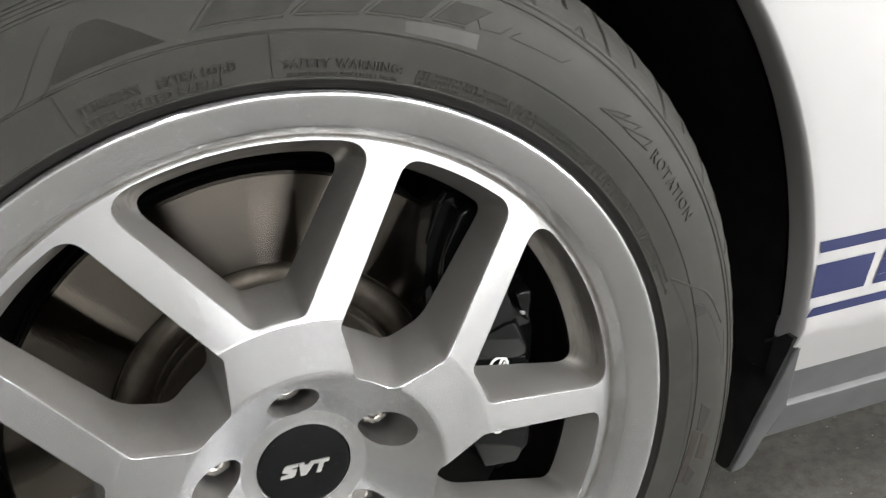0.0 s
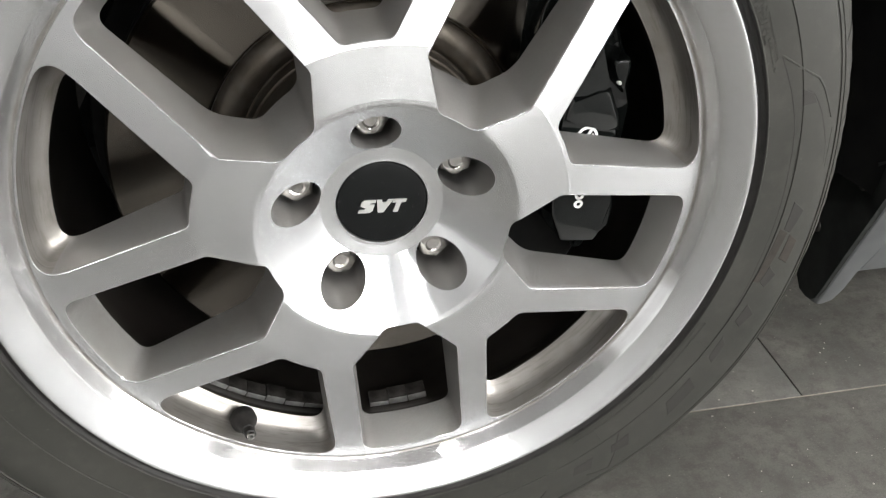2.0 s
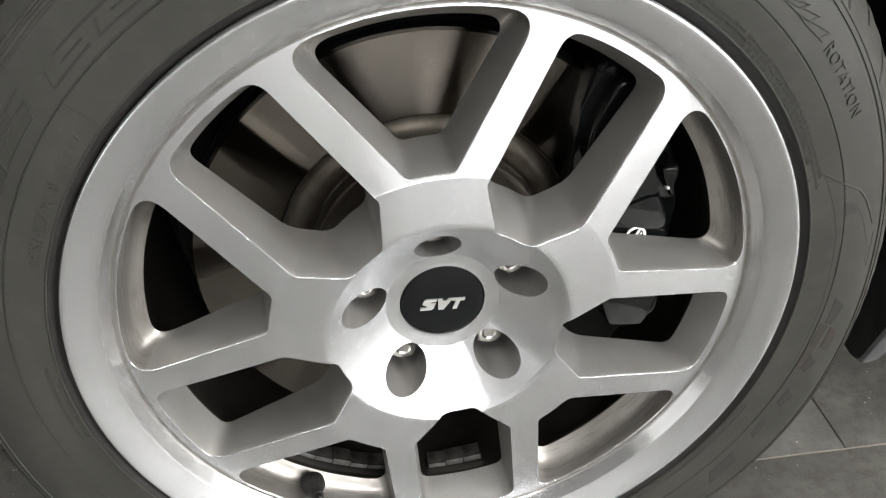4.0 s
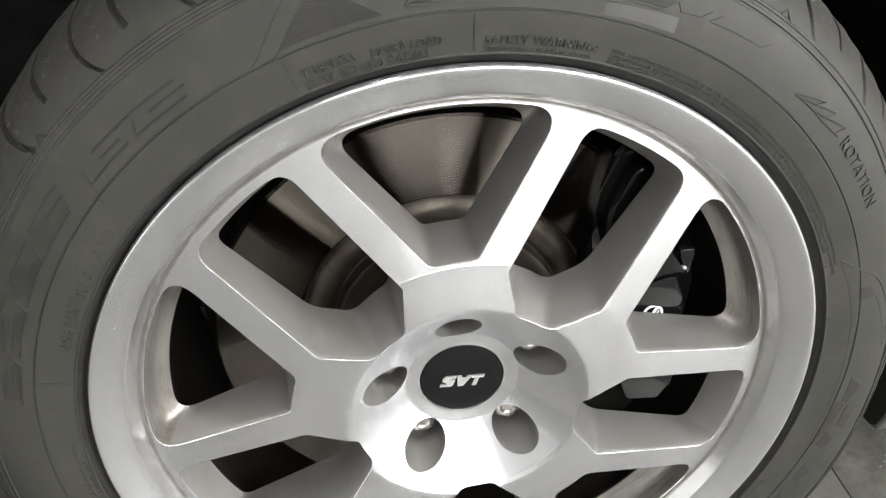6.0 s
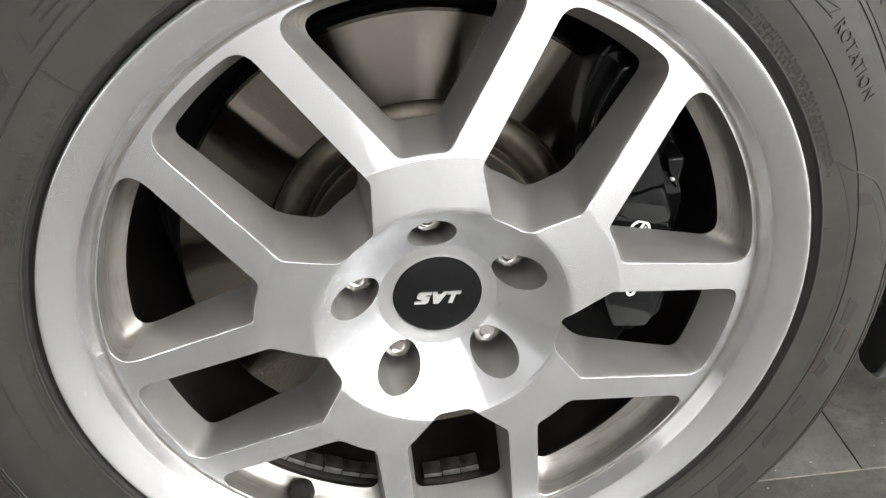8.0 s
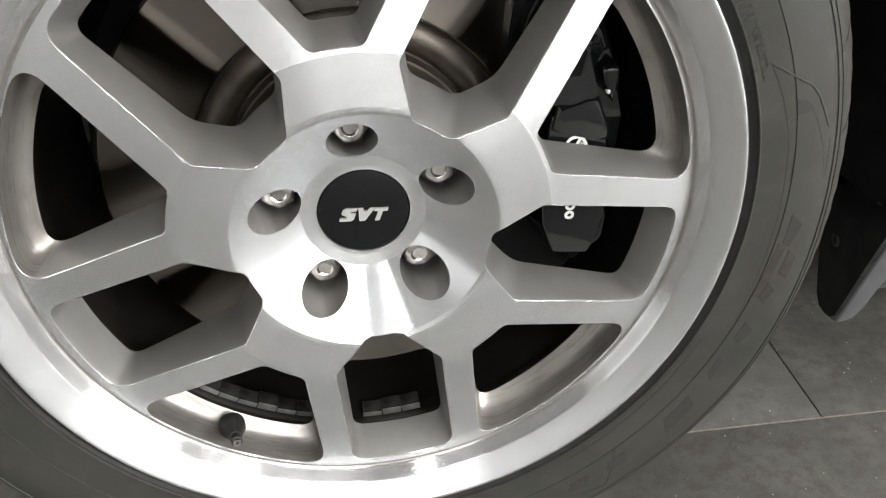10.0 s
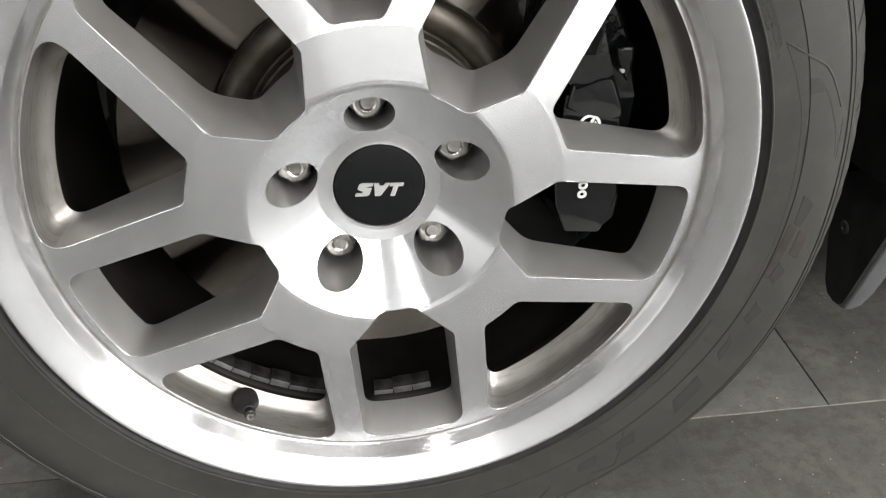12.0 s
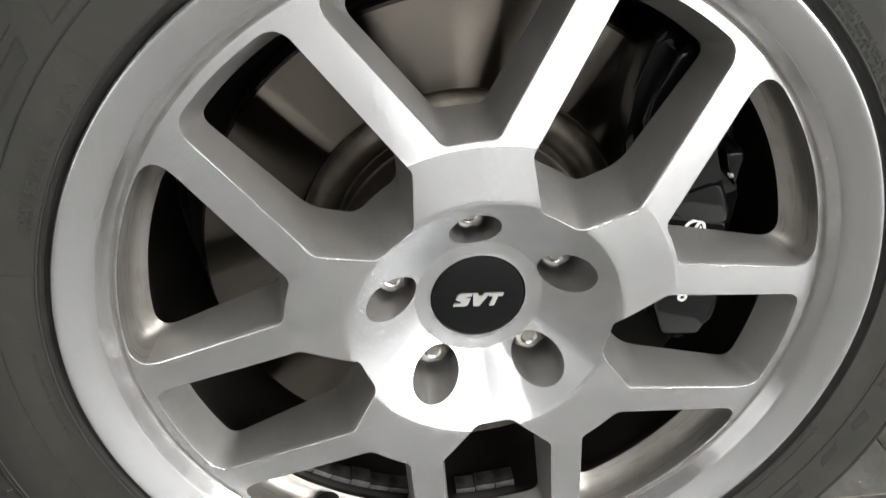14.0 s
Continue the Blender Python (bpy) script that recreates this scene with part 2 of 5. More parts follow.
nt.links.new(ramp(nt, noise_tex(nt, o, 40.0, 4.0), [(0.3, (0.009, 0.015, 0.068)), (0.75, (0.013, 0.020, 0.083))]), b.inputs["Base Color"])
M_SKIRT, nt, b = material("grey_textured_plastic", (0.16, 0.165, 0.165), 0.45)
o = coords(nt)
nt.links.new(ramp(nt, noise_tex(nt, o, 24.0, 5.0), [(0.3, (0.115, 0.12, 0.12)), (0.75, (0.082, 0.086, 0.086))]), b.inputs["Base Color"])
bump(nt, b, noise_tex(nt, o, 800.0, 2.0), 0.1, 0.0005)
M_FLAP, nt, b = material("black_flap_plastic", (0.022, 0.024, 0.023), 0.5)
b.inputs["Specular IOR Level"].default_value = 0.2
o = coords(nt)
nt.links.new(ramp(nt, noise_tex(nt, o, 40.0, 5.0), [(0.35, (0.012, 0.0135, 0.0125)), (0.75, (0.028, 0.03, 0.028))]), b.inputs["Base Color"])
bump(nt, b, noise_tex(nt, o, 600.0, 3.0), 0.15, 0.0005)

M_TILE, nt, b = material("grey_stoneware_tile", (0.1, 0.1, 0.096), 0.5)
o = coords(nt, "Generated")
pos = nt.nodes.new("ShaderNodeNewGeometry").outputs["Position"]
rnd = nt.nodes.new("ShaderNodeObjectInfo").outputs["Random"]
cloud = noise_tex(nt, pos, 9.0, 8.0, 0.65)
mottle = noise_tex(nt, pos, 55.0, 6.0, 0.7)
grain = noise_tex(nt, pos, 480.0, 4.0, 0.75)
col = mixed(nt, ramp(nt, cloud, [(0.36, 0.0), (0.62, 1.0)]), (0.078, 0.078, 0.070), (0.145, 0.139, 0.123))
col = mixed(nt, ramp(nt, mottle, [(0.36, 0.85), (0.56, 0.0)]), col, (0.066, 0.062, 0.053))
col = mixed(nt, math_node(nt, "MULTIPLY", rnd, 0.3), col, (0.092, 0.093, 0.087))
col = mixed(nt, ramp(nt, grain, [(0.3, 0.6), (0.5, 0.0)]), col, (0.058, 0.057, 0.052))
col = mixed(nt, ramp(nt, grain, [(0.6, 0.0), (0.72, 0.75)]), col, (0.21, 0.2, 0.18))
nt.links.new(col, b.inputs["Base Color"])
nt.links.new(ramp(nt, cloud, [(0.3, 0.42), (0.7, 0.62)]), b.inputs["Roughness"])
rough_skin = bump(nt, b, grain, 0.3, 0.0008)
bump(nt, b, mottle, 0.2, 0.0012, rough_skin)
M_GROUT, nt, b = material("pale_tile_grout", (0.34, 0.32, 0.28), 0.9)
pos = nt.nodes.new("ShaderNodeNewGeometry").outputs["Position"]
# the joint is worn pale on one side of the wheel and clogged with dirt on the other
col = ramp(nt, noise_tex(nt, pos, 45.0, 5.0), [(0.3, (0.36, 0.325, 0.27)), (0.7, (0.18, 0.165, 0.14))])
sep = nt.nodes.new("ShaderNodeSeparateXYZ")
nt.links.new(pos, sep.inputs[0])
clogged = ramp(nt, math_node(nt, "ADD", math_node(nt, "MULTIPLY", sep.outputs[0], 1.0), 0.5), [(0.3, 0.9), (0.65, 0.0)])
nt.links.new(mixed(nt, clogged, col, (0.05, 0.047, 0.04)), b.inputs["Base Color"])
M_DIRT, nt, b = material("dark_dirty_joint", (0.03, 0.029, 0.026), 0.9)
pos = nt.nodes.new("ShaderNodeNewGeometry").outputs["Position"]
nt.links.new(ramp(nt, noise_tex(nt, pos, 45.0, 5.0), [(0.3, (0.03, 0.029, 0.026)), (0.7, (0.055, 0.052, 0.045))]), b.inputs["Base Color"])
M_CRUMB, nt, b = material("pale_grit", (0.4, 0.385, 0.345), 0.8)
M_WALL, nt, b = material("painted_plaster", (0.62, 0.63, 0.61), 0.8)
pos = nt.nodes.new("ShaderNodeNewGeometry").outputs["Position"]
nt.links.new(ramp(nt, noise_tex(nt, pos, 2.0, 6.0), [(0.3, (0.715, 0.71, 0.695)), (0.75, (0.645, 0.64, 0.625))]), b.inputs["Base Color"])
M_WALL_DARK, nt, b = material("dark_grey_painted_plaster", (0.2, 0.2, 0.195), 0.8)
pos = nt.nodes.new("ShaderNodeNewGeometry").outputs["Position"]
nt.links.new(ramp(nt, noise_tex(nt, pos, 2.0, 6.0), [(0.3, (0.22, 0.22, 0.215)), (0.75, (0.18, 0.18, 0.175))]), b.inputs["Base Color"])
M_HOUSING, nt, b = material("white_lamp_housing", (0.75, 0.75, 0.74), 0.5)
M_TUBE, nt, b = material("light_panel_diffuser", (0.9, 0.9, 0.9), 0.5)
b.inputs["Emission Color"].default_value = (1.0, 0.98, 0.985, 1)
b.inputs["Emission Strength"].default_value = TUBE_STRENGTH
M_SLIM, nt, b = material("slim_lamp_diffuser", (0.9, 0.9, 0.9), 0.5)
b.inputs["Emission Color"].default_value = (1.0, 0.98, 0.985, 1)
b.inputs["Emission Strength"].default_value = SLIM_STRENGTH
M_SLIM_WEAK, nt, b = material("weak_slim_diffuser", (0.9, 0.9, 0.9), 0.5)
b.inputs["Emission Color"].default_value = (1.0, 0.98, 0.985, 1)
b.inputs["Emission Strength"].default_value = 0.45 * SLIM_STRENGTH
M_TUBE_DIM, nt, b = material("dimmed_panel_diffuser", (0.9, 0.9, 0.9), 0.5)
b.inputs["Emission Color"].default_value = (1.0, 0.97, 0.99, 1)
b.inputs["Emission Strength"].default_value = 0.5 * TUBE_STRENGTH


# ---------- building helpers ----------
def mesh_from(name, verts, faces, mats, slots=None, sharp=28):
    me = bpy.data.meshes.new(name)
    me.from_pydata(verts, [], faces)
    for m in mats:
        me.materials.append(m)
    if slots:
        me.polygons.foreach_set("material_index", slots)
    me.polygons.foreach_set("use_smooth", [True] * len(me.polygons))
    me.update()
    if sharp:
        me.set_sharp_from_angle(angle=radians(sharp))
    return me


def from_bm(name, bm, mat, sharp=28):
    bmesh.ops.recalc_face_normals(bm, faces=bm.faces)
    me = bpy.data.meshes.new(name)
    bm.to_mesh(me)
    bm.free()
    me.materials.append(mat)
    me.polygons.foreach_set("use_smooth", [True] * len(me.polygons))
    me.set_sharp_from_angle(angle=radians(sharp))
    return me


def part(name, me, parent, label="", m=None):
    ob = new(name, me)
    ob.parent = parent
    if m is not None:
        ob.matrix_basis = m
    if label:
        ob["label"] = label
    return ob


def lathe(profile, steps, close=False):
    """Rings round the y axis from (radius, y) points; a list of verts and quads."""
    verts, faces, n = [], [], len(profile)
    for i in range(steps):
        a = 2 * math.pi * i / steps
        ca, sa = math.cos(a), math.sin(a)
        verts += [(r * ca, y, r * sa) for r, y in profile]
    for i in range(steps):
        j = (i + 1) % steps
        for k in range(n - 1 + close):
            l = (k + 1) % n
            faces.append((i * n + k, i * n + l, j * n + l, j * n + k))
    return verts, faces


def box(bm, lo, hi, bevel=0.0, m=None):
    """A box between two corners, added to bm."""
    made = bmesh.ops.create_cube(bm, size=1.0)
    vs = made["verts"]
    for v in vs:
        v.co = Vector([lo[i] + (v.co[i] + 0.5) * (hi[i] - lo[i]) for i in range(3)])
    if bevel:
        es = list({e for v in vs for e in v.link_edges})
        res = bmesh.ops.bevel(bm, geom=es, offset=bevel, segments=2, affect="EDGES", profile=0.6)
        vs = list({v for f in res["faces"] for v in f.verts} | {v for v in vs if v.is_valid})
    if m is not None:
        for v in vs:
            v.co = m @ v.co


def prism(bm, outline, depth, m, bevel=0.0):
    """A flat outline of (x, y), extruded along z and laid at m."""
    low = [bm.verts.new((x, y, 0)) for x, y in outline]
    top = [bm.verts.new((x, y, depth)) for x, y in outline]
    n = len(outline)
    fs = [bm.faces.new(low[::-1]), bm.faces.new(top)]
    for i in range(n):
        fs.append(bm.faces.new((low[i], low[(i + 1) % n], top[(i + 1) % n], top[i])))
    vs = low + top
    if bevel:
        es = [e for e in fs[1].edges]
        res = bmesh.ops.bevel(bm, geom=es, offset=bevel, segments=3 if bevel > 0.0015 else 2, affect="EDGES", profile=0.6)
        vs = list({v for v in vs if v.is_valid} | {v for f in res["faces"] for v in f.verts})
    for v in vs:
        v.co = m @ v.co
    return vs


def filleted(corners, radii, per=7):
    """A closed outline with each corner rounded; the same count of points for any radii."""
    out, n = [], len(corners)
    for i in range(n):
        p0, p1, p2 = Vector(corners[i - 1]), Vector(corners[i]), Vector(corners[(i + 1) % n])
        a, b_ = (p0 - p1).normalized(), (p2 - p1).normalized()
        half = math.acos(max(-1, min(1, a.dot(b_)))) / 2
        cut = radii[i] / math.tan(half)
        cut = min(cut, 0.48 * (p0 - p1).length, 0.48 * (p2 - p1).length)
        s, e = p1 + a * cut, p1 + b_ * cut
        for k in range(per):
            t = k / (per - 1)
            out.append(tuple(s * (1 - t) ** 2 + p1 * 2 * t * (1 - t) + e * t * t))
        # straight run to the next corner
        q0 = e
        a2, b2 = (p1 - p2).normalized(), (Vector(corners[(i + 2) % n]) - p2).normalized()
        half2 = math.acos(max(-1, min(1, a2.dot(b2)))) / 2
        cut2 = min(radii[(i + 1) % n] / math.tan(half2), 0.48 * (p1 - p2).length, 0.48 * (Vector(corners[(i + 2) % n]) - p2).length)
        q1 = p2 + a2 * cut2
        for k in range(1, 7):
            out.append(tuple(q0.lerp(q1, k / 7)))
    return out


# ---------- the room ----------
def room():
    x0, x1, y0, y1, top = -5.0, 4.6, -4.5, 4.0, 3.1
    bm = bmesh.new()
    box(bm, (x0 - 0.2, y0 - 0.2, -0.2), (x1 + 0.2, y1 + 0.2, -0.0025))
    base = tagged(new("floor", from_bm("floor", bm, M_DIRT)), "grey stoneware tiled floor with pale dusty grout joints", "floor", kind="structure")
    bm = bmesh.new()
    box(bm, (x0, y1, -0.012), (x1, y1 + 0.2, top))
    tagged(new("wall_north", from_bm("wall_north", bm, M_WALL_DARK)), "plain dark grey painted showroom wall", "wall", kind="structure")
    # the west wall, with an unseen wide window added as fill light
    ly0, ly1, lz0, lz1 = -4.2, -0.9, 0.35, 2.45
    bm = bmesh.new()
    for lo, hi in (((x0 - 0.2, y0 - 0.2, -0.012), (x0, ly0, top)), ((x0 - 0.2, ly1, -0.012), (x0, y1 + 0.2, top)), ((x0 - 0.2, ly0, -0.012), (x0, ly1, lz0)), ((x0 - 0.2, ly0, lz1), (x0, ly1, top))):
        box(bm, lo, hi)
    tagged(new("wall_west", from_bm("wall_west", bm, M_WALL)), "light grey painted wall with a wide window", "wall", kind="structure")
    side = tagged(new("window_3"), "unseen wide window with a white frame, added to brighten the west side", "window", kind="structure")
    for i in range(4):
        y = ly0 + 0.04 + (ly1 - ly0 - 0.08) * i / 3
        bm = bmesh.new()
        box(bm, (x0 - 0.11, y - 0.04, lz0), (x0 - 0.04, y + 0.04, lz1))
        part("mullion", from_bm("mullion", bm, M_HOUSING), side)
    lamp = bpy.data.lights.new("side_fill_light", "AREA")
    lamp.shape, lamp.size, lamp.size_y, lamp.energy, lamp.color = "RECTANGLE", ly1 - ly0, lz1 - lz0, SIDE_WATTS, (1.0, 0.995, 0.985)
    ob = new("side_fill_light", lamp)
    ob.matrix_basis = look((x0 - 0.16, (ly0 + ly1) / 2, (lz0 + lz1) / 2), (0, (ly0 + ly1) / 2, (lz0 + lz1) / 2))
    # the east wall, with one wide shop window in it
    wy0, wy1, wz0, wz1 = -4.3, -2.0, 0.35, 2.8
    bm = bmesh.new()
    for lo, hi in (((x1, y0 - 0.2, -0.012), (x1 + 0.2, wy0, top)), ((x1, wy1, -0.012), (x1 + 0.2, y1 + 0.2, top)), ((x1, wy0, -0.012), (x1 + 0.2, wy1, wz0)), ((x1, wy0, wz1), (x1 + 0.2, wy1, top))):
        box(bm, lo, hi)
    tagged(new("wall_east", from_bm("wall_east", bm, M_WALL)), "light grey painted wall with a wide shop window", "wall", kind="structure")
    win = tagged(new("window_1"), "wide shop window with a white frame, bright overcast day outside", "window", kind="structure")
    bm = bmesh.new()
    for lo, hi in (((x1 + 0.05, wy0, wz0), (x1 + 0.11, wy0 + 0.06, wz1)), ((x1 + 0.05, wy1 - 0.06, wz0), (x1 + 0.11, wy1, wz1)), ((x1 + 0.05, wy0, wz0), (x1 + 0.11, wy1, wz0 + 0.06)), ((x1 + 0.05, wy0, wz1 - 0.06), (x1 + 0.11, wy1, wz1))):
        box(bm, lo, hi)
    part("window_frame", from_bm("window_frame", bm, M_HOUSING), win)
    lamp = bpy.data.lights.new("window_daylight", "AREA")
    lamp.shape, lamp.size, lamp.size_y, lamp.energy, lamp.color = "RECTANGLE", wy1 - wy0 - 0.12, wz1 - wz0 - 0.12, WINDOW_WATTS, (1.0, 0.995, 0.985)
    ob = new("window_daylight", lamp)
    ob.matrix_basis = look((x1 + 0.16, (wy0 + wy1) / 2, (wz0 + wz1) / 2), (0, (wy0 + wy1) / 2, (wz0 + wz1) / 2))
    # the south wall holds an unseen glazed front with slim mullions, added as soft light
    fx0, fx1, fz0, fz1 = -0.60, 4.2, 0.35, 2.45
    bm = bmesh.new()
    for lo, hi in (((x0, y0 - 0.2, -0.012), (fx0, y0, top)), ((fx1, y0 - 0.2, -0.012), (x1, y0, top)), ((fx0, y0 - 0.2, -0.012), (fx1, y0, fz0)), ((fx0, y0 - 0.2, fz1), (fx1, y0, top))):
        box(bm, lo, hi)
    tagged(new("wall_south", from_bm("wall_south", bm, M_WALL)), "light grey painted wall round a glazed shop front", "wall", kind="structure")
    front = tagged(new("window_2"), "unseen glazed shop front with slim white mullions, added as a soft front light", "window", kind="structure")
    for i in range(5):
        x = fx0 + 0.04 + (fx1 - fx0 - 0.08) * i / 4
        bm = bmesh.new()
        box(bm, (x - 0.04, y0 - 0.11, fz0), (x + 0.04, y0 - 0.04, fz1))
        part("mullion", from_bm("mullion", bm, M_HOUSING), front)
    lamp = bpy.data.lights.new("front_fill_light", "AREA")
    lamp.shape, lamp.size, lamp.size_y, lamp.energy, lamp.color = "RECTANGLE", fx1 - fx0, fz1 - fz0, FRONT_WATTS, (1.0, 0.995, 0.985)
    ob = new("front_fill_light", lamp)
    ob.matrix_basis = look(((fx0 + fx1) / 2, y0 - 0.16, (fz0 + fz1) / 2), ((fx0 + fx1) / 2, 0, (fz0 + fz1) / 2))
    bm = bmesh.new()
    box(bm, (x0 - 0.2, y0 - 0.2, top), (x1 + 0.2, y1 + 0.2, top + 0.2))
    tagged(new("ceiling", from_bm("ceiling", bm, M_WALL_DARK)), "plain dark grey painted ceiling", "ceiling", kind="structure")
    return base


FLOOR = room()


def ceiling_light(glow, tone, half=0.33, long=0.97):
    """A long fluorescent fitting that hangs below the ceiling."""
    root = tagged(new("ceiling_light"), f"white light panel hung below the ceiling, {tone}", "ceiling light", "showroom ceiling lights")
    bm = bmesh.new()
    box(bm, (-half, -long, 0.03), (half, long, 0.09), 0.006)
    part("housing", from_bm("housing", bm, M_HOUSING), root)
    bm = bmesh.new()
    box(bm, (0.02 - half, 0.02 - long, 0.0), (half - 0.02, long - 0.02, 0.029), 0.006)
    part("diffuser", from_bm("diffuser", bm, glow), root, "glowing white diffuser")
    for y in (-0.7 * long, 0.7 * long):
        bm = bmesh.new()
        box(bm, (-0.008, y - 0.008, 0.09), (0.008, y + 0.008, 0.31))
        part("hanger", from_bm("hanger", bm, M_HOUSING), root)
    return root


LAMPS = [(0.78, -3.45), (1.55, -3.45), (2.4, -3.45), (3.3, -3.45)]
first = ceiling_light(M_TUBE, "switched on")
first.location = (LAMPS[0][0], LAMPS[0][1], 2.8)
for lx, ly in LAMPS[1:]:
    copy_thing(first, pose(lx, ly, 2.8))
dim = ceiling_light(M_TUBE_DIM, "dimmed")
dim.location = (-1.0, -3.45, 2.8)
# slim fittings over the car's side
slim = ceiling_light(M_SLIM, "slim and bright", 0.052, 0.62)
slim.location = (2.2, -0.8, 2.8)
# the left one is set weaker to balance brightness between the sides
weaker = ceiling_light(M_SLIM_WEAK, "slim and weaker", 0.052, 0.62)
weaker.location = (-0.42, -0.8, 2.8)

# ---------- the car ----------
CAR = tagged(new("car"), "white car with blue side stripes, its front wheel seen close", "car")


# ---- alloy wheel ----
# beside the spokes' face: a hollow step that rises to the sloping lip
COVE = []
_y = 0.0208
for _i in range(19):
    _r = 0.2185 + 0.0005 * _i
    COVE.append((_r, _y))
    _m = _r + 0.00025
    if _m < 0.2195:
        _y -= 0.0005 * 0.20
    elif _m < 0.2220:
        _y -= 0.0005 * (0.20 + 1.55 * (_m - 0.2195) / 0.0025)
    elif _m < 0.2260:
        _y -= 0.0005 * 1.75
    else:
        _y -= 0.0005 * (1.75 - 1.13 * min(1.0, (_m - 0.2260) / 0.0014))


def face_y(r):
    """Depth of the turned front face behind the lip's plane."""
    pts = ((0.0, 0.0325), (0.033, 0.0322), (0.0408, 0.0309), (0.0418, 0.0302), (0.081, 0.0010), (0.0840, -0.0006), (0.0865, -0.0008), (0.1180, 0.0010),
           (0.1190, 0.0013), (0.150, 0.0072), (0.180, 0.0128), (0.2178, 0.0200), *COVE, (0.2436, -0.0006), (0.2446, -0.0010), (0.2455, -0.0011), (0.2462, -0.0008), (0.2468, -0.0001), (0.2472, 0.0012))
    for (r0, y0), (r1, y1) in zip(pts, pts[1:]):
        if r <= r1:
            return y0 + (y1 - y0) * max(0.0, (r - r0) / (r1 - r0))
    return pts[-1][1]


RINGS = (0.033, 0.0408, 0.0418, 0.047, 0.056, 0.068, 0.081, 0.0840, 0.0865, 0.098, 0.109, 0.1180, 0.1190, 0.135, 0.150, 0.165, 0.180, 0.198, 0.2178,
         *[r for r, y in COVE], 0.233, 0.238, 0.2436, 0.2446, 0.2455, 0.2462, 0.2468)


def opening(half, radii, base, rim):
    """A closed outline, mirrored about the u axis, whose two ends are arcs of the radii base and rim."""
    pts = filleted([(base, 0.0)] + half + [(rim, 0.0)] + [(u, -v) for u, v in reversed(half)], [0.002] + radii + [0.002] + radii[::-1])
    (ub, vb), (uk, vk) = half[0], half[-1]
    out = []
    for u, v in pts:
        r, a = math.hypot(u, v), abs(math.atan2(v, u))
        for (uc, vc), arc in (((uk, vk), rim), ((ub, vb), base)):
            # radius of the chord from the corner to the arc's middle, in this direction
            ca, sa = math.cos(a), math.sin(a)
            den = ca * vc - sa * (uc - arc)
            if abs(den) < 1e-9:
                continue
            chord = arc * vc / den
            if chord <= 0 or a > math.atan2(vc, uc) + 0.02:
                continue
            near = max(0.0, 1 - abs(r - chord) / 0.012)
            k = 1 + (arc / chord - 1) * near
            u, v = u * k, v * k
        out.append((u, v))
    return out


FORK_FRONT = opening([(0.1198, 0.0148), (0.2042, 0.0752)], [0.0085, 0.0125], 0.1206, 0.2169)
FORK_BACK = opening([(0.1240, 0.0135), (0.1940, 0.0614)], [0.0085, 0.0100], 0.1248, 0.2035)
GAP_FRONT = opening([(0.0788, 0.0124), (0.1070, 0.0372), (0.2087, 0.0394)], [0.011, 0.0065, 0.0125], 0.0798, 0.2124)
GAP_BACK = opening([(0.0915, 0.0165), (0.1150, 0.0335), (0.1978, 0.0352)], [0.022, 0.03, 0.0085], 0.0930, 0.2010)


def turned_outline(outline, degrees):
    c, s = math.cos(radians(degrees)), math.sin(radians(degrees))
    return [(u * c - v * s, u * s + v * c) for u, v in outline]


def inside(p, poly):
    hit, n = False, len(poly)
    for i in range(n):
        (x0, y0), (x1, y1) = poly[i - 1], poly[i]
        if (y0 > p[1]) != (y1 > p[1]) and p[0] < (x1 - x0) * (p[1] - y0) / (y1 - y0) + x0:
            hit = not hit
    return hit


def sheet(holes, bounds, rings, steps):
    """Triangles of a ring between two radii with holes in it, with points along the given radii."""
    from mathutils.geometry import delaunay_2d_cdt
    pts, edges = [], []

    def loop(poly):
        s = len(pts)
        pts.extend(Vector(p) for p in poly)
        edges.extend((s + i, s + (i + 1) % len(poly)) for i in range(len(poly)))

    circles = [[(r * math.cos(2 * math.pi * i / steps), r * math.sin(2 * math.pi * i / steps)) for i in range(steps)] for r in bounds]
    for poly in circles + holes:
        loop(poly)
    boxes = [(min(p[0] for p in h), max(p[0] for p in h), min(p[1] for p in h), max(p[1] for p in h), h) for h in holes]
    for r in rings:
        count = max(90, int(steps * min(1, r / 0.17)))
        last, first_ = None, None
        for i in range(count):
            a = 2 * math.pi * (i + 0.37) / count
            p = (r * math.cos(a), r * math.sin(a))
            near = False
            for x0, x1, y0, y1, h in boxes:
                if x0 - 0.002 < p[0] < x1 + 0.002 and y0 - 0.002 < p[1] < y1 + 0.002:
                    if inside(p, h) or min((p[0] - q[0]) ** 2 + (p[1] - q[1]) ** 2 for q in h) < 0.0010 ** 2:
                        near = True
                        break
            if near:
                last = None
                continue
            pts.append(Vector(p))
            if last is not None:
                edges.append((last, len(pts) - 1))
            last = len(pts) - 1
            if i == 0:
                first_ = last
            if i == count - 1 and first_ is not None:
                edges.append((last, first_))
    vs, _, fs, *_ = delaunay_2d_cdt(pts, edges, [], 0, 1e-6)
    keep = []
    for f in fs:
        cx, cy = sum(vs[i].x for i in f) / 3, sum(vs[i].y for i in f) / 3
        r = math.hypot(cx, cy)
        if not bounds[1] < r < bounds[0]:
            continue
        if any(x0 < cx < x1 and y0 < cy < y1 and inside((cx, cy), h) for x0, x1, y0, y1, h in boxes):
            continue
        keep.append(tuple(f))
    return [(v.x, v.y) for v in vs], keep


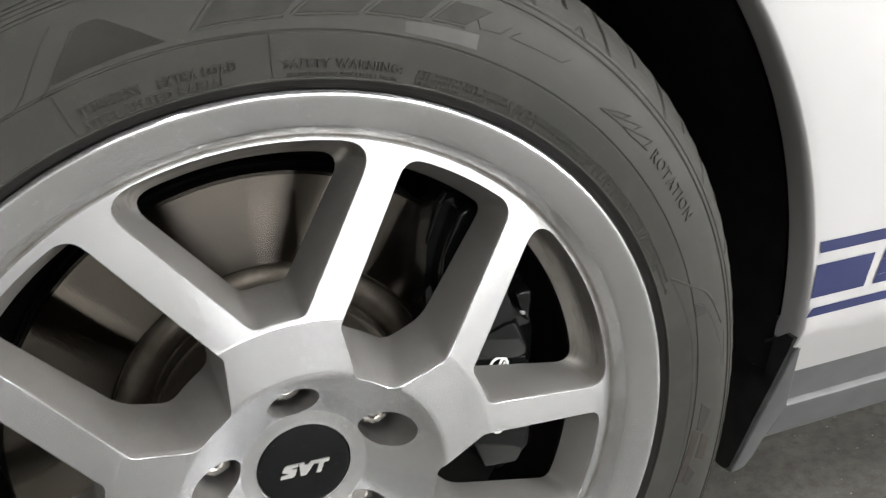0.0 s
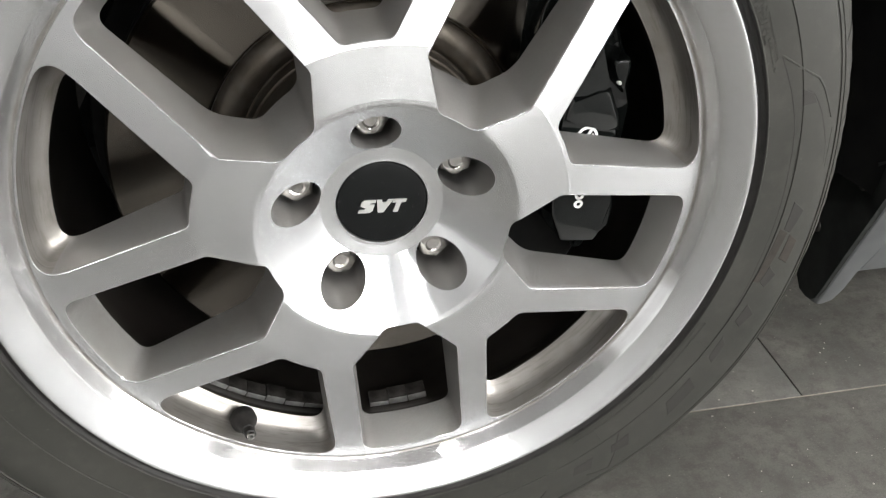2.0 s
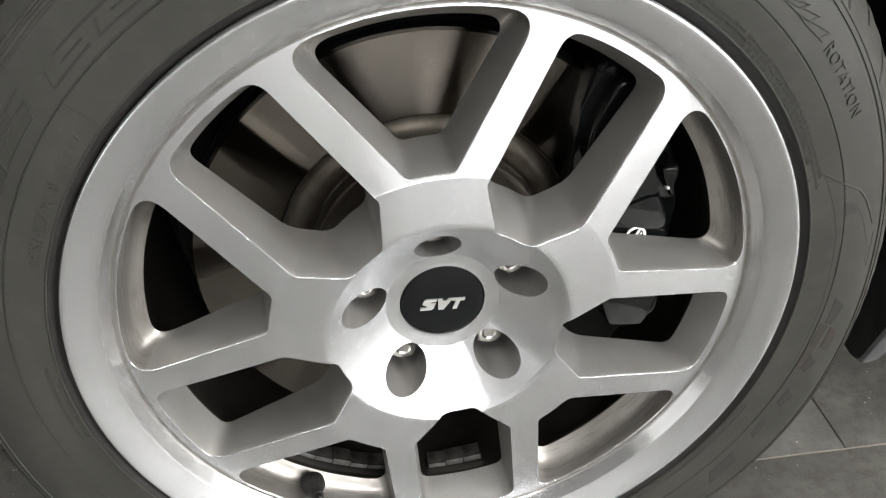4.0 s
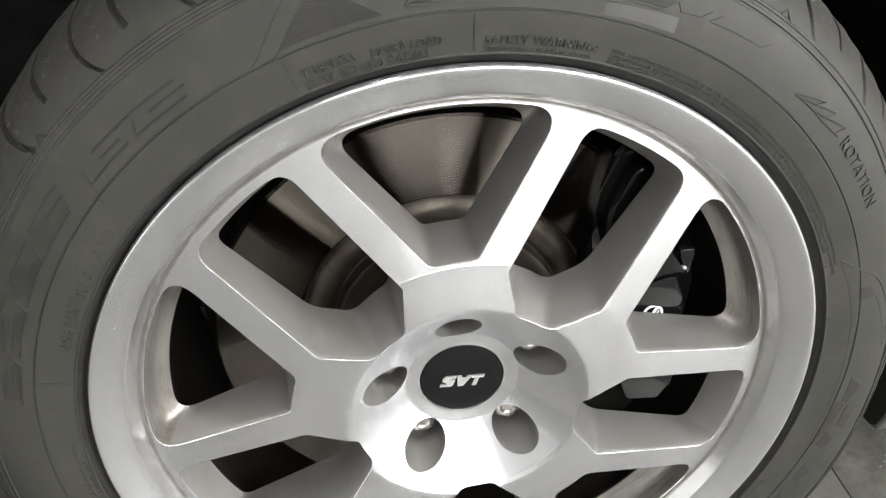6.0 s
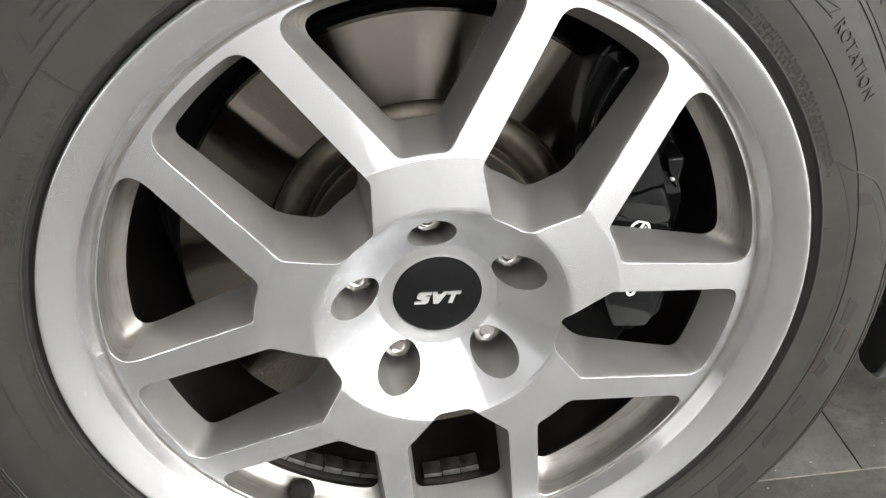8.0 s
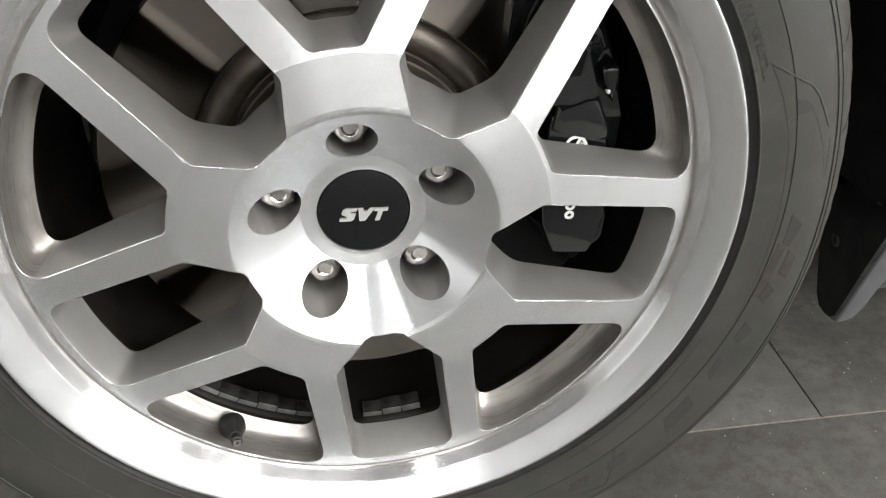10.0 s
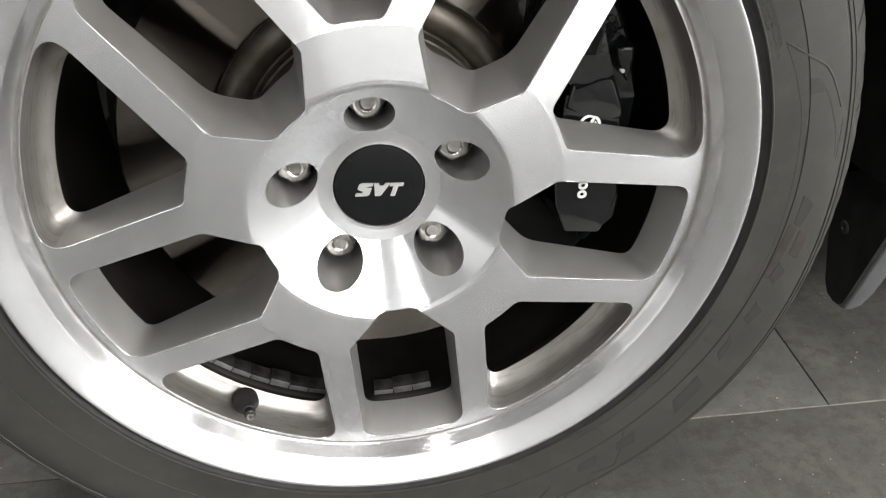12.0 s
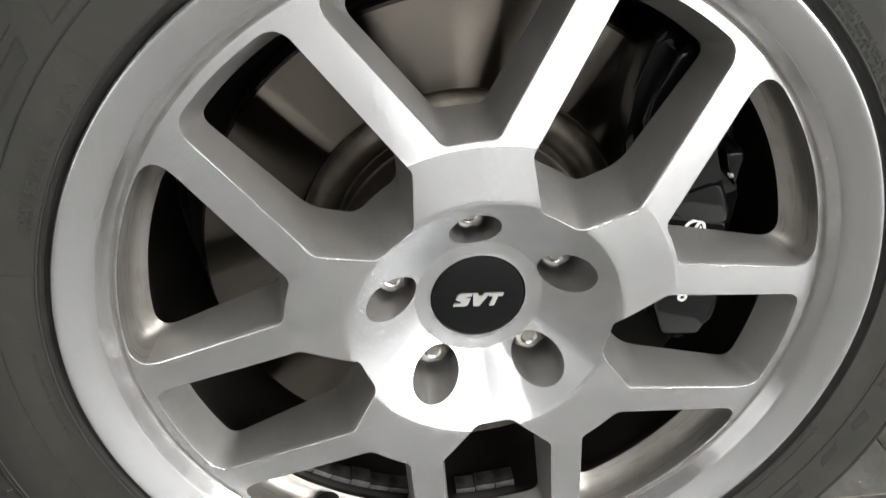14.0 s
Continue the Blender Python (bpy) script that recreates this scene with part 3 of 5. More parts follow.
def alloy_wheel():
    forks = [90 - 72 * k for k in range(5)]
    windows = [(turned_outline(FORK_FRONT, a), turned_outline(FORK_BACK, a)) for a in forks]
    windows += [(turned_outline(GAP_FRONT, a - 36), turned_outline(GAP_BACK, a - 36)) for a in forks]
    pocket = [(0.0572 + 0.0163 * math.cos(2 * math.pi * i / 40), 0.0158 * math.sin(2 * math.pi * i / 40)) for i in range(40)]
    pockets = [turned_outline(pocket, a) for a in forks]
    verts, faces, slots = [], [], []

    def add(vs, fs, slot):
        s = len(verts)
        verts.extend(vs)
        faces.extend(tuple(s + i for i in f) for f in fs)
        slots.extend([slot] * len(fs))

    flat, tris = sheet([w[0] for w in windows] + pockets, (0.2472, 0.0306), RINGS, 360)
    front = [(u, face_y(math.hypot(u, v)), v) for u, v in flat]
    add(front, [t if (Vector(front[t[1]]) - Vector(front[t[0]])).cross(Vector(front[t[2]]) - Vector(front[t[0]])).y < 0 else t[::-1] for t in tris], 0)
    for w_index, (fr, bk) in enumerate(windows):
        n = len(fr)
        cx, cy = sum(p[0] for p in fr) / n, sum(p[1] for p in fr) / n
        rows = [[(u, face_y(math.hypot(u, v)), v) for u, v in fr]]
        edge = []
        for i in range(n):
            t_ = (Vector(fr[(i + 1) % n]) - Vector(fr[i - 1])).normalized()
            side = Vector((-t_.y, t_.x))
            if side.dot(Vector((cx, cy)) - Vector(fr[i])) < 0:
                side = -side
            edge.append((fr[i][0] + side.x * 0.00035, fr[i][1] + side.y * 0.00035))
        rows.append([(u, face_y(math.hypot(*fr[i])) + 0.00045, v) for i, (u, v) in enumerate(edge)])
        for step, swell in ((0.1, 0.03), (0.3, 0.08), (0.5, 0.15), (0.68, 0.3), (0.8, 0.5), (0.9, 0.75), (0.96, 0.92), (1.0, 1.0)):
            ring = []
            for i, ((u0, v0), (u1, v1)) in enumerate(zip(edge, bk)):
                r0 = math.hypot(*fr[i])
                # the rim side of each opening runs straight back, then rolls over a rounded crest
                k = max(0.0, min(1.0, (r0 - 0.203) / 0.009)) if w_index < 5 else 0.0
                b_ = swell * k + step * (1 - k)
                y0 = face_y(r0) + 0.00045
                ring.append((u0 + (u1 - u0) * b_, y0 + (0.0465 - y0) * step, v0 + (v1 - v0) * b_))
            rows.append(ring)
        add([p for ring in rows[:2] for p in ring], [(i, n + i, n + (i + 1) % n, (i + 1) % n) for i in range(n)], 0)
        rim_side = [w_index < 5 and min(math.hypot(*fr[i]), math.hypot(*fr[(i + 1) % n])) > 0.2085 for i in range(n)]
        walls = [(k * n + i, (k + 1) * n + i, (k + 1) * n + (i + 1) % n, k * n + (i + 1) % n) for k in range(len(rows) - 2) for i in range(n)]
        add([p for ring in rows[1:] for p in ring], walls, 1)
        for j in range(len(walls)):
            if rim_side[j % n]:
                slots[len(slots) - len(walls) + j] = 2
    for ring in pockets:
        n = len(ring)
        rows = [[(u, face_y(math.hypot(u, v)), v) for u, v in ring], [(u, face_y(math.hypot(u, v)) + 0.0006, v) for u, v in ring],
                [(u * 0.999, 0.054, v * 0.999) for u, v in ring], [(u * 0.99, 0.0562, v * 0.99) for u, v in ring]]
        c = (sum(p[0] for p in ring) / n, 0.0564, sum(p[1] for p in ring) / n)
        vs = [p for r_ in rows for p in r_] + [c]
        fs = [(k * n + i, (k + 1) * n + i, (k + 1) * n + (i + 1) % n, k * n + (i + 1) % n) for k in range(3) for i in range(n)]
        fs += [(3 * n + i, 4 * n, 3 * n + (i + 1) % n) for i in range(n)]
        add(vs, fs, 1)
    flat, tris = sheet([w[1] for w in windows] + [[(u * 0.999, v * 0.999) for u, v in p] for p in pockets], (0.2045, 0.03), (0.1, 0.15), 120)
    back = [(u, 0.0465, v) for u, v in flat]
    add(back, [t if (Vector(back[t[1]]) - Vector(back[t[0]])).cross(Vector(back[t[2]]) - Vector(back[t[0]])).y > 0 else t[::-1] for t in tris], 1)
    vs, fs = lathe([(0.0306, 0.0322), (0.0306, 0.05)], 120)
    add(vs, [f[::-1] for f in fs], 1)
    vs, fs = lathe([(0.2472, 0.0012), (0.2470, 0.0045), (0.2440, 0.0080), (0.2330, 0.0120), (0.2270, 0.03), (0.2200, 0.05), (0.2120, 0.07), (0.2120, 0.2)], 240)
    add(vs, fs, 0)
    me = mesh_from("alloy_wheel", verts, faces, [M_FACE, M_CAST, M_CREST], slots, 0)
    bm = bmesh.new()
    bm.from_mesh(me)
    bmesh.ops.remove_doubles(bm, verts=bm.verts, dist=2e-6)
    for ed in bm.edges:
        if len(ed.link_faces) == 2:
            f0, f1 = ed.link_faces
            turned = f0.material_index == 0 and f1.material_index == 0
            mid = (ed.verts[0].co + ed.verts[1].co) / 2
            rolled = 0.2187 < math.hypot(mid.x, mid.z) < 0.2282 or math.hypot(mid.x, mid.z) > 0.2430
            ed.smooth = f0.normal.angle(f1.normal, 0) < radians((30 if rolled else 5.5) if turned else 42)
    bm.to_mesh(me)
    bm.free()
    return part("wheel", me, CAR, "machined ten-spoke alloy wheel, spokes forked in five pairs", TURN)


WHEEL = alloy_wheel()

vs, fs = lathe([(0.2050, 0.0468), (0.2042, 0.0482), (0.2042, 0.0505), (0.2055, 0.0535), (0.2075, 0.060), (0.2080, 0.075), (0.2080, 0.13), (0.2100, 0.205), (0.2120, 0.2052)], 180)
part("rim_barrel", mesh_from("rim_barrel", vs, [f[::-1] for f in fs], [M_BARREL]), WHEEL, "dusty inner barrel, colour darkened for the shade inside")

# centre cap, slightly domed, with a slanted three-piece silver emblem
vs, fs = lathe([(0.0004, 0.0316), (0.012, 0.0317), (0.022, 0.0319), (0.0282, 0.0322), (0.0294, 0.0325), (0.0300, 0.0333), (0.0301, 0.048)], 120)
fs.append(tuple(i * 7 for i in range(120)))
part("center_cap", mesh_from("center_cap", vs, fs, [M_CAP]), WHEEL, "satin black centre cap with fine dust specks")


def emblem():
    """Three plain slanted silver shapes side by side: a notched block, a wedge and a headed bar."""
    s, h = 0.30, 0.0098
    shapes = (
        [(0.0, 0.0), (0.0080, 0.0), (0.0094, 0.0014), (0.0094, 0.0060), (0.0058, 0.0064), (0.0058, 0.0074), (0.0094, 0.0076), (0.0094, 0.0098), (0.0014, 0.0098), (0.0, 0.0084), (0.0, 0.0052), (0.0040, 0.0036), (0.0040, 0.0024), (0.0, 0.0022)],
        [(0.0134, 0.0), (0.0172, 0.0), (0.0208, 0.0098), (0.0174, 0.0098), (0.0166, 0.0078), (0.0140, 0.0078), (0.0131, 0.0098), (0.0098, 0.0098)],
        [(0.0238, 0.0), (0.0270, 0.0), (0.0270, 0.0074), (0.0300, 0.0074), (0.0300, 0.0098), (0.0210, 0.0098), (0.0210, 0.0074), (0.0238, 0.0074)])
    bm = bmesh.new()
    face = Matrix(((1, 0, 0, 0), (0, 0, -1, 0.0318), (0, 1, 0, 0), (0, 0, 0, 1)))
    for shape in shapes:
        pts = [(0.98 * (x - 0.0152) + s * (y - h / 2), 0.96 * (y - h / 2)) for x, y in shape]
        prism(bm, pts, 0.0012, Matrix.Rotation(radians(8), 4, "Y") @ Matrix.Translation((0.0002, 0, -0.0016)) @ face, 0.0)
    return from_bm("cap_emblem", bm, M_SILVER)


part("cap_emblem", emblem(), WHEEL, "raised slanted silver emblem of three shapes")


def lug_nut():
    """A conical-seat nut: flange, hexagon with chamfered corners, flat end with a shallow round dimple."""
    bm = bmesh.new()
    prof = [(0.0106, 0.0560, 1), (0.0106, 0.0500, 1), (0.0106, 0.0442, 1), (0.0104, 0.0426, 2), (0.0090, 0.0409, 3),
            (0.0080, 0.0405, 0), (0.0056, 0.0405, 0), (0.0050, 0.0408, 0), (0.0042, 0.0415, 0), (0.0020, 0.0417, 0)]
    rings = []
    for r, y, kind in prof:
        ring = []
        for i in range(48):
            a = 2 * math.pi * i / 48
            hexed = 1 / math.cos((a % (math.pi / 3)) - math.pi / 6)
            rr = r * (1.0, hexed, min(hexed, 1.10), min(hexed, 1.03))[kind]
            ring.append(bm.verts.new((rr * math.cos(a), y, rr * math.sin(a))))
        rings.append(ring)
    for r0, r1 in zip(rings, rings[1:]):
        for i in range(48):
            bm.faces.new((r0[i], r0[(i + 1) % 48], r1[(i + 1) % 48], r1[i]))
    bm.faces.new(rings[-1])
    return from_bm("lug_nut", bm, M_CHROME, 20)


NUT = lug_nut()
for k in range(5):
    a = radians(90 - 72 * k)
    part("lug_nut", NUT, WHEEL, "", Matrix.Translation((0.0556 * math.cos(a), 0.0, 0.0556 * math.sin(a))) @ Matrix.Rotation(0.7 * k, 4, "Y"))

# black rings that stand in for the shade round the nuts' seats
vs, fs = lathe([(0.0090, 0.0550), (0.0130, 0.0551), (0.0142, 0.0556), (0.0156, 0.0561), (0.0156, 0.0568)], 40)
NUT_SHADE = mesh_from("nut_seat", vs, fs, [M_BLACK], None, 30)
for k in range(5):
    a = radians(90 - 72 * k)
    part("nut_seat", NUT_SHADE, WHEEL, "", Matrix.Translation((0.0562 * math.cos(a), 0.0, 0.0562 * math.sin(a))))

# valve stem, leaning out of the barrel
vs, fs = lathe([(0.0003, 0.0), (0.0026, 0.0), (0.0030, 0.0006), (0.0030, 0.0016), (0.0040, 0.0020), (0.0040, 0.0080), (0.0048, 0.0088), (0.0050, 0.0120), (0.0062, 0.0165), (0.0086, 0.0205), (0.0096, 0.0225), (0.0096, 0.0290)], 28)
axis = Vector((0.0, 1.0, 0.0)).rotation_difference(Vector((-0.0070, 0.0280, -0.0060))).to_matrix().to_4x4()
part("valve_stem", mesh_from("valve_stem", vs, fs, [M_VALVE]), WHEEL, "dusty brown-black rubber valve stem with a small cap", Matrix.Translation((-0.1172, 0.0095, -0.1610)) @ axis)

vs, fs = lathe([(0.0003, 0.0004), (0.0011, 0.0004), (0.0013, -0.0004), (0.0027, -0.0005), (0.0030, 0.0004), (0.0031, 0.0022)], 24)
part("valve_tip", mesh_from("valve_tip", vs, fs, [M_CHROME]), WHEEL, "small grey metal valve tip", Matrix.Translation((-0.1172, 0.0093, -0.1610)) @ axis)

# stick-on balance weights along the barrel: dirty inner faces, light painted on the thin front edge
for k, a in enumerate((-137.0, -132.6, -128.2, -123.8, -119.4, -115.0, -110.6, -95.6, -91.2, -86.8)):
    bm = bmesh.new()
    proud = 0.2008 if k in (4, 8, 9) else 0.2026
    box(bm, (-0.0076, 0.0610, -0.2072), (0.0076, 0.0750, -proud), 0.0005)
    weight = from_bm("wheel_weight", bm, M_LEAD)
    weight.materials.append(M_WEIGHT_LIT)
    for f in weight.polygons:
        f.material_index = 1 if f.normal.y < -0.6 else 0
    part("wheel_weight", weight, WHEEL, "", Matrix.Rotation(-radians(a + 90), 4, "Y"))


# ---- tyre ----
TYRE = ((0.2380, 0.0160), (0.2440, 0.0125), (0.2464, 0.0078), (0.2472, 0.0056), (0.2482, 0.0044), (0.2500, 0.0032), (0.2503, 0.0026), (0.2527, 0.0006), (0.2531, -0.0010), (0.2535, -0.0016), (0.2540, -0.0016), (0.2545, -0.0010), (0.2560, -0.0010), (0.2620, -0.0012),
        (0.2680, -0.0014), (0.2752, -0.0018), (0.2764, -0.0017), (0.2768, -0.0006), (0.2776, -0.0006), (0.2780, -0.0011), (0.2800, -0.0008), (0.2850, 0.0000), (0.2920, 0.0014), (0.2990, 0.0034), (0.3050, 0.0056),
        (0.3075, 0.0068), (0.3080, 0.0074), (0.3092, 0.0078), (0.3097, 0.0072), (0.3112, 0.0079), (0.3117, 0.0088), (0.3130, 0.0095), (0.3134, 0.0091), (0.3146, 0.0098), (0.3152, 0.0116), (0.3185, 0.0140), (0.3225, 0.0180), (0.3270, 0.0236), (0.3310, 0.0300), (0.3340, 0.0360),
        (0.3362, 0.0420), (0.3382, 0.0500), (0.3400, 0.0600), (0.3412, 0.0700), (0.3420, 0.0820))


def pressed(p):
    """The standing tyre swells forward low down, most at the shoulder."""
    r, a = math.hypot(p[0], p[2]), math.degrees(math.atan2(p[2], p[0]))
    off = abs((a + 93.5 + 180) % 360 - 180)
    low, rim = max(0.0, min(1.0, (101.5 - off) / 48)), max(0.0, min(1.0, (r - 0.272) / 0.04))
    w = low * low * (3 - 2 * low) * rim * rim * (3 - 2 * rim) * max(0.0, min(1.0, (0.11 - p[1]) / 0.06))
    k = 1 + 0.003 * w / max(r, 0.01)
    return Vector((p[0] * k, p[1] - 0.008 * w, p[2] * k))


def tyre_y(r):
    for (r0, y0), (r1, y1) in zip(TYRE, TYRE[1:]):
        if r0 <= r <= r1:
            return y0 + (y1 - y0) * (r - r0) / (r1 - r0)
    return 0.0


def tyre():
    fine = []
    for (r0, y0), (r1, y1) in zip(TYRE, TYRE[1:]):
        k = 5 if r0 > 0.3145 else 1
        fine += [(r0 + (r1 - r0) * i / k, y0 + (y1 - y0) * i / k) for i in range(k)]
    crown = [(0.3424, 0.088), (0.3424, 0.0884), (0.334, 0.0888), (0.334, 0.0985), (0.3428, 0.0989), (0.3430, 0.1100)]
    left = fine + crown
    prof = left + [(r, 0.222 - y) for r, y in reversed(left)]
    # columns follow the slanted shoulder grooves, long and short in turn
    pitch = 2 * math.pi / 66
    cuts = (0.0, 0.018, 0.036, 0.065, 0.094, 0.112, 0.130, 0.17, 0.22, 0.28, 0.34, 0.40, 0.46, 0.52, 0.58, 0.64, 0.70, 0.76, 0.82, 0.88, 0.94)
    depth = (0.0, 0.75, 0.95, 1.0, 0.95, 0.75, 0.0)
    columns = [(block, c) for block in range(66) for c in range(len(cuts))]
    steps, total = len(columns), len(prof)
    verts = []
    for block, c in columns:
        wide = 1.0 + 0.25 * math.sin(2.1 * block)
        for k, (r, y) in enumerate(prof):
            along = min(y, 0.222 - y)
            a = pitch * (block + (cuts[c] * wide if c <= 6 else cuts[c])) - 0.0007 / max(along, 0.012) - max(along, 0.012) * 0.3
            if r > 0.3135:
                reach = (0.3150 if block % 2 else 0.3240) + 0.0006 * math.sin(3.7 * block)
                if c < 7 and r > reach:
                    r -= 0.0052 * depth[c] * min(1.0, (r - reach) / 0.007) ** 0.7
                r += 0.00025 * math.sin(97 * a + 200 * y) * min(1.0, (r - 0.31) / 0.01)
            verts.append(tuple(pressed((r * math.cos(a), y, r * math.sin(a)))))
    faces = []
    for i in range(steps):
        j = (i + 1) % steps
        for k in range(total - 1):
            faces.append((i * total + k, i * total + k + 1, j * total + k + 1, j * total + k))
    # the tread is pressed flat where it stands on the floor
    up = TURN.to_3x3()
    inv = up.inverted()
    out = []
    for v in verts:
        w = up @ Vector(v)
        if w.z < -0.3348:
            w.z = -0.3348
        out.append(tuple(inv @ w))
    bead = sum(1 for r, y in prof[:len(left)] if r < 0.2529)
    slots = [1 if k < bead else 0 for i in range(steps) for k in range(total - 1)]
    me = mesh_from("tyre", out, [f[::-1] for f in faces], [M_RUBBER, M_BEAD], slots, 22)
    return part("tyre", me, WHEEL, "black low-profile road tyre, slightly dusty, scuffed low on the sidewall")


tyre()


def on_tyre(bm, mid, radius, relief, turn_in=False):
    """Wraps flat shapes (x along the sidewall, y outward, z relief) round the tyre."""
    for v in bm.verts:
        r = radius + v.co.y
        a = radians(mid) - v.co.x / radius
        v.co = pressed((r * math.cos(a), tyre_y(r) - v.co.z * relief + 0.0004 * (v.co.z <= 0), r * math.sin(a)))


def words(text, size, spacing=1.0, wide=1.0):
    """Flat letters as a bmesh, centred on x, standing on y = 0, from z = 0 to 1."""
    cu = bpy.data.curves.new("words", "FONT")
    cu.body, cu.size, cu.align_x, cu.space_character = text, size, "CENTER", spacing
    cu.resolution_u = 2
    cu.extrude = 0.5
    ob = bpy.data.objects.new("words", cu)
    scene.collection.objects.link(ob)
    me = bpy.data.meshes.new_from_object(ob.evaluated_get(bpy.context.evaluated_depsgraph_get()))
    bm = bmesh.new()
    bm.from_mesh(me)
    for v in bm.verts:
        v.co.x *= wide
        v.co.z += 0.5
    bpy.data.objects.remove(ob)
    bpy.data.curves.remove(cu)
    bpy.data.meshes.remove(me)
    return bm


def tyre_words(text, start, end, radius, cap, relief=0.0010):
    """Raised words on the sidewall from one angle to another, with letters of the given height."""
    bm = words(text, cap / 0.70, 1.12)
    lo, hi = min(v.co.x for v in bm.verts), max(v.co.x for v in bm.verts)
    length = radians(start - end) * radius
    for v in bm.verts:
        v.co.x = ((v.co.x - lo) / (hi - lo) - 0.5) * length
    on_tyre(bm, (start + end) / 2, radius, relief)
    part("sidewall_lettering", from_bm("sidewall_lettering", bm, M_RUBBER, 30), WHEEL)


tyre_words("TUBELESS", 104.9, 98.5, 0.2614, 0.0050)
tyre_words("EXTRA LOAD", 96.7, 88.7, 0.2610, 0.0048)
tyre_words("STEEL BELTED RADIAL", 105.0, 90.0, 0.2549, 0.0046)
tyre_words("SAFETY WARNING:", 83.7, 70.2, 0.2592, 0.0047)
tyre_words("SERIOUS INJURY MAY RESULT FROM:", 83.4, 70.6, 0.2551, 0.0021, 0.0006)
tyre_words("ROTATION", 34.1, 22.9, 0.2897, 0.0076, 0.0009)
tyre_words("255/45ZR18 103W", 156.2, 135.4, 0.2572, 0.0070, 0.0008)


def sidewall_bars(name, blocks, relief=0.0006):
    """Raised bars: (degrees, radius, length, height, slant)."""
    bm = bmesh.new()
    for mid, radius, length, height, slant in blocks:
        tmp = bmesh.new()
        n = max(1, int(length / 0.006))
        lo = [(length * (i / n - 0.5), 0.0) for i in range(n + 1)]
        hi = [(x + slant, height) for x, _ in lo]
        rows = [[tmp.verts.new((x, y, z)) for x, y in row] for row, z in ((lo, 0), (lo, 1), (hi, 1), (hi, 0))]
        for r0, r1 in zip(rows, rows[1:]):
            for i in range(n):
                tmp.faces.new((r0[i], r0[i + 1], r1[i + 1], r1[i]))
        for i in (0, n):
            tmp.faces.new([rows[k][i] for k in range(4)])
        on_tyre(tmp, mid, radius, relief)
        me = bpy.data.meshes.new("bar")
        tmp.to_mesh(me)
        tmp.free()
        bm.from_mesh(me)
        bpy.data.meshes.remove(me)
    return tagged(part(name, from_bm(name, bm, M_RUBBER, 30), WHEEL), kind="stuff")


# small warning lines; what cannot be read is a row of tiny bars
tyre_words("TIRE FAILURE DUE TO", 68.4, 58.4, 0.2610, 0.0019, 0.0006)
tyre_words("EXPLOSION OF TIRE/RIM ASSEMBLY DUE TO IMPROPER MOUNTING", 68.4, 43.0, 0.2581, 0.0019, 0.0006)
tyre_words("NEVER EXCEED", 68.4, 62.6, 0.2552, 0.0019, 0.0006)


def tiny_print(rng, start, end, radius, height):
    """Bars the size of letters, in word-long groups, along one row."""
    out, a = [], start
    while a > end:
        for _ in range(rng.randint(2, 9)):
            w_ = rng.uniform(0.0005, 0.0011)
            out.append((a, radius + rng.choice((0.0, 0.0, 0.0004)), w_, height * rng.choice((1.0, 1.0, 0.7)), 0.0))
            a -= math.degrees((w_ + 0.0007) / radius)
        a -= math.degrees(0.0016 / radius)
    return out


rng = random.Random(5)
fine_print = tiny_print(rng, 57.8, 17.0, 0.2610, 0.0019) + tiny_print(rng, 42.4, 15.5, 0.2581, 0.0019) + tiny_print(rng, 62.0, 20.0, 0.2552, 0.0019)
sidewall_bars("sidewall_fine_print", fine_print, 0.0005)
fine_print = []
for hi_, lo_ in ((-30.0, -62.0), (188.0, 176.0)):
    for row in range(2):
        fine_print += tiny_print(rng, hi_, lo_, 0.2595 - 0.0042 * row, 0.0024)
sidewall_bars("sidewall_fine_print", fine_print, 0.0005)


def radial_ticks(ticks):
    """Thin mould lines that cross the sidewall: (degrees, inner radius, outer radius)."""
    blocks = []
    for deg, r0, r1 in ticks:
        n = max(2, int((r1 - r0) / 0.003))
        for i in range(n):
            blocks.append((deg, r0 + (r1 - r0) * i / n, 0.0006, (r1 - r0) / n, 0.0))
    sidewall_bars("mould_line", blocks, 0.00045)


radial_ticks([(85.0, 0.2525, 0.2762), (106.2, 0.2525, 0.2762), (132.9, 0.2525, 0.2762), (161.9, 0.2550, 0.2800), (68.1, 0.2525, 0.2545), (47.5, 0.2525, 0.2550),
              (16.5, 0.2525, 0.2555), (5.8, 0.2525, 0.2570), (177.0, 0.2525, 0.2585), (-34.0, 0.2525, 0.2560), (-58.0, 0.2525, 0.2550), (-82.0, 0.2525, 0.2550), (-110.0, 0.2525, 0.2555), (-140.0, 0.2525, 0.2550)])

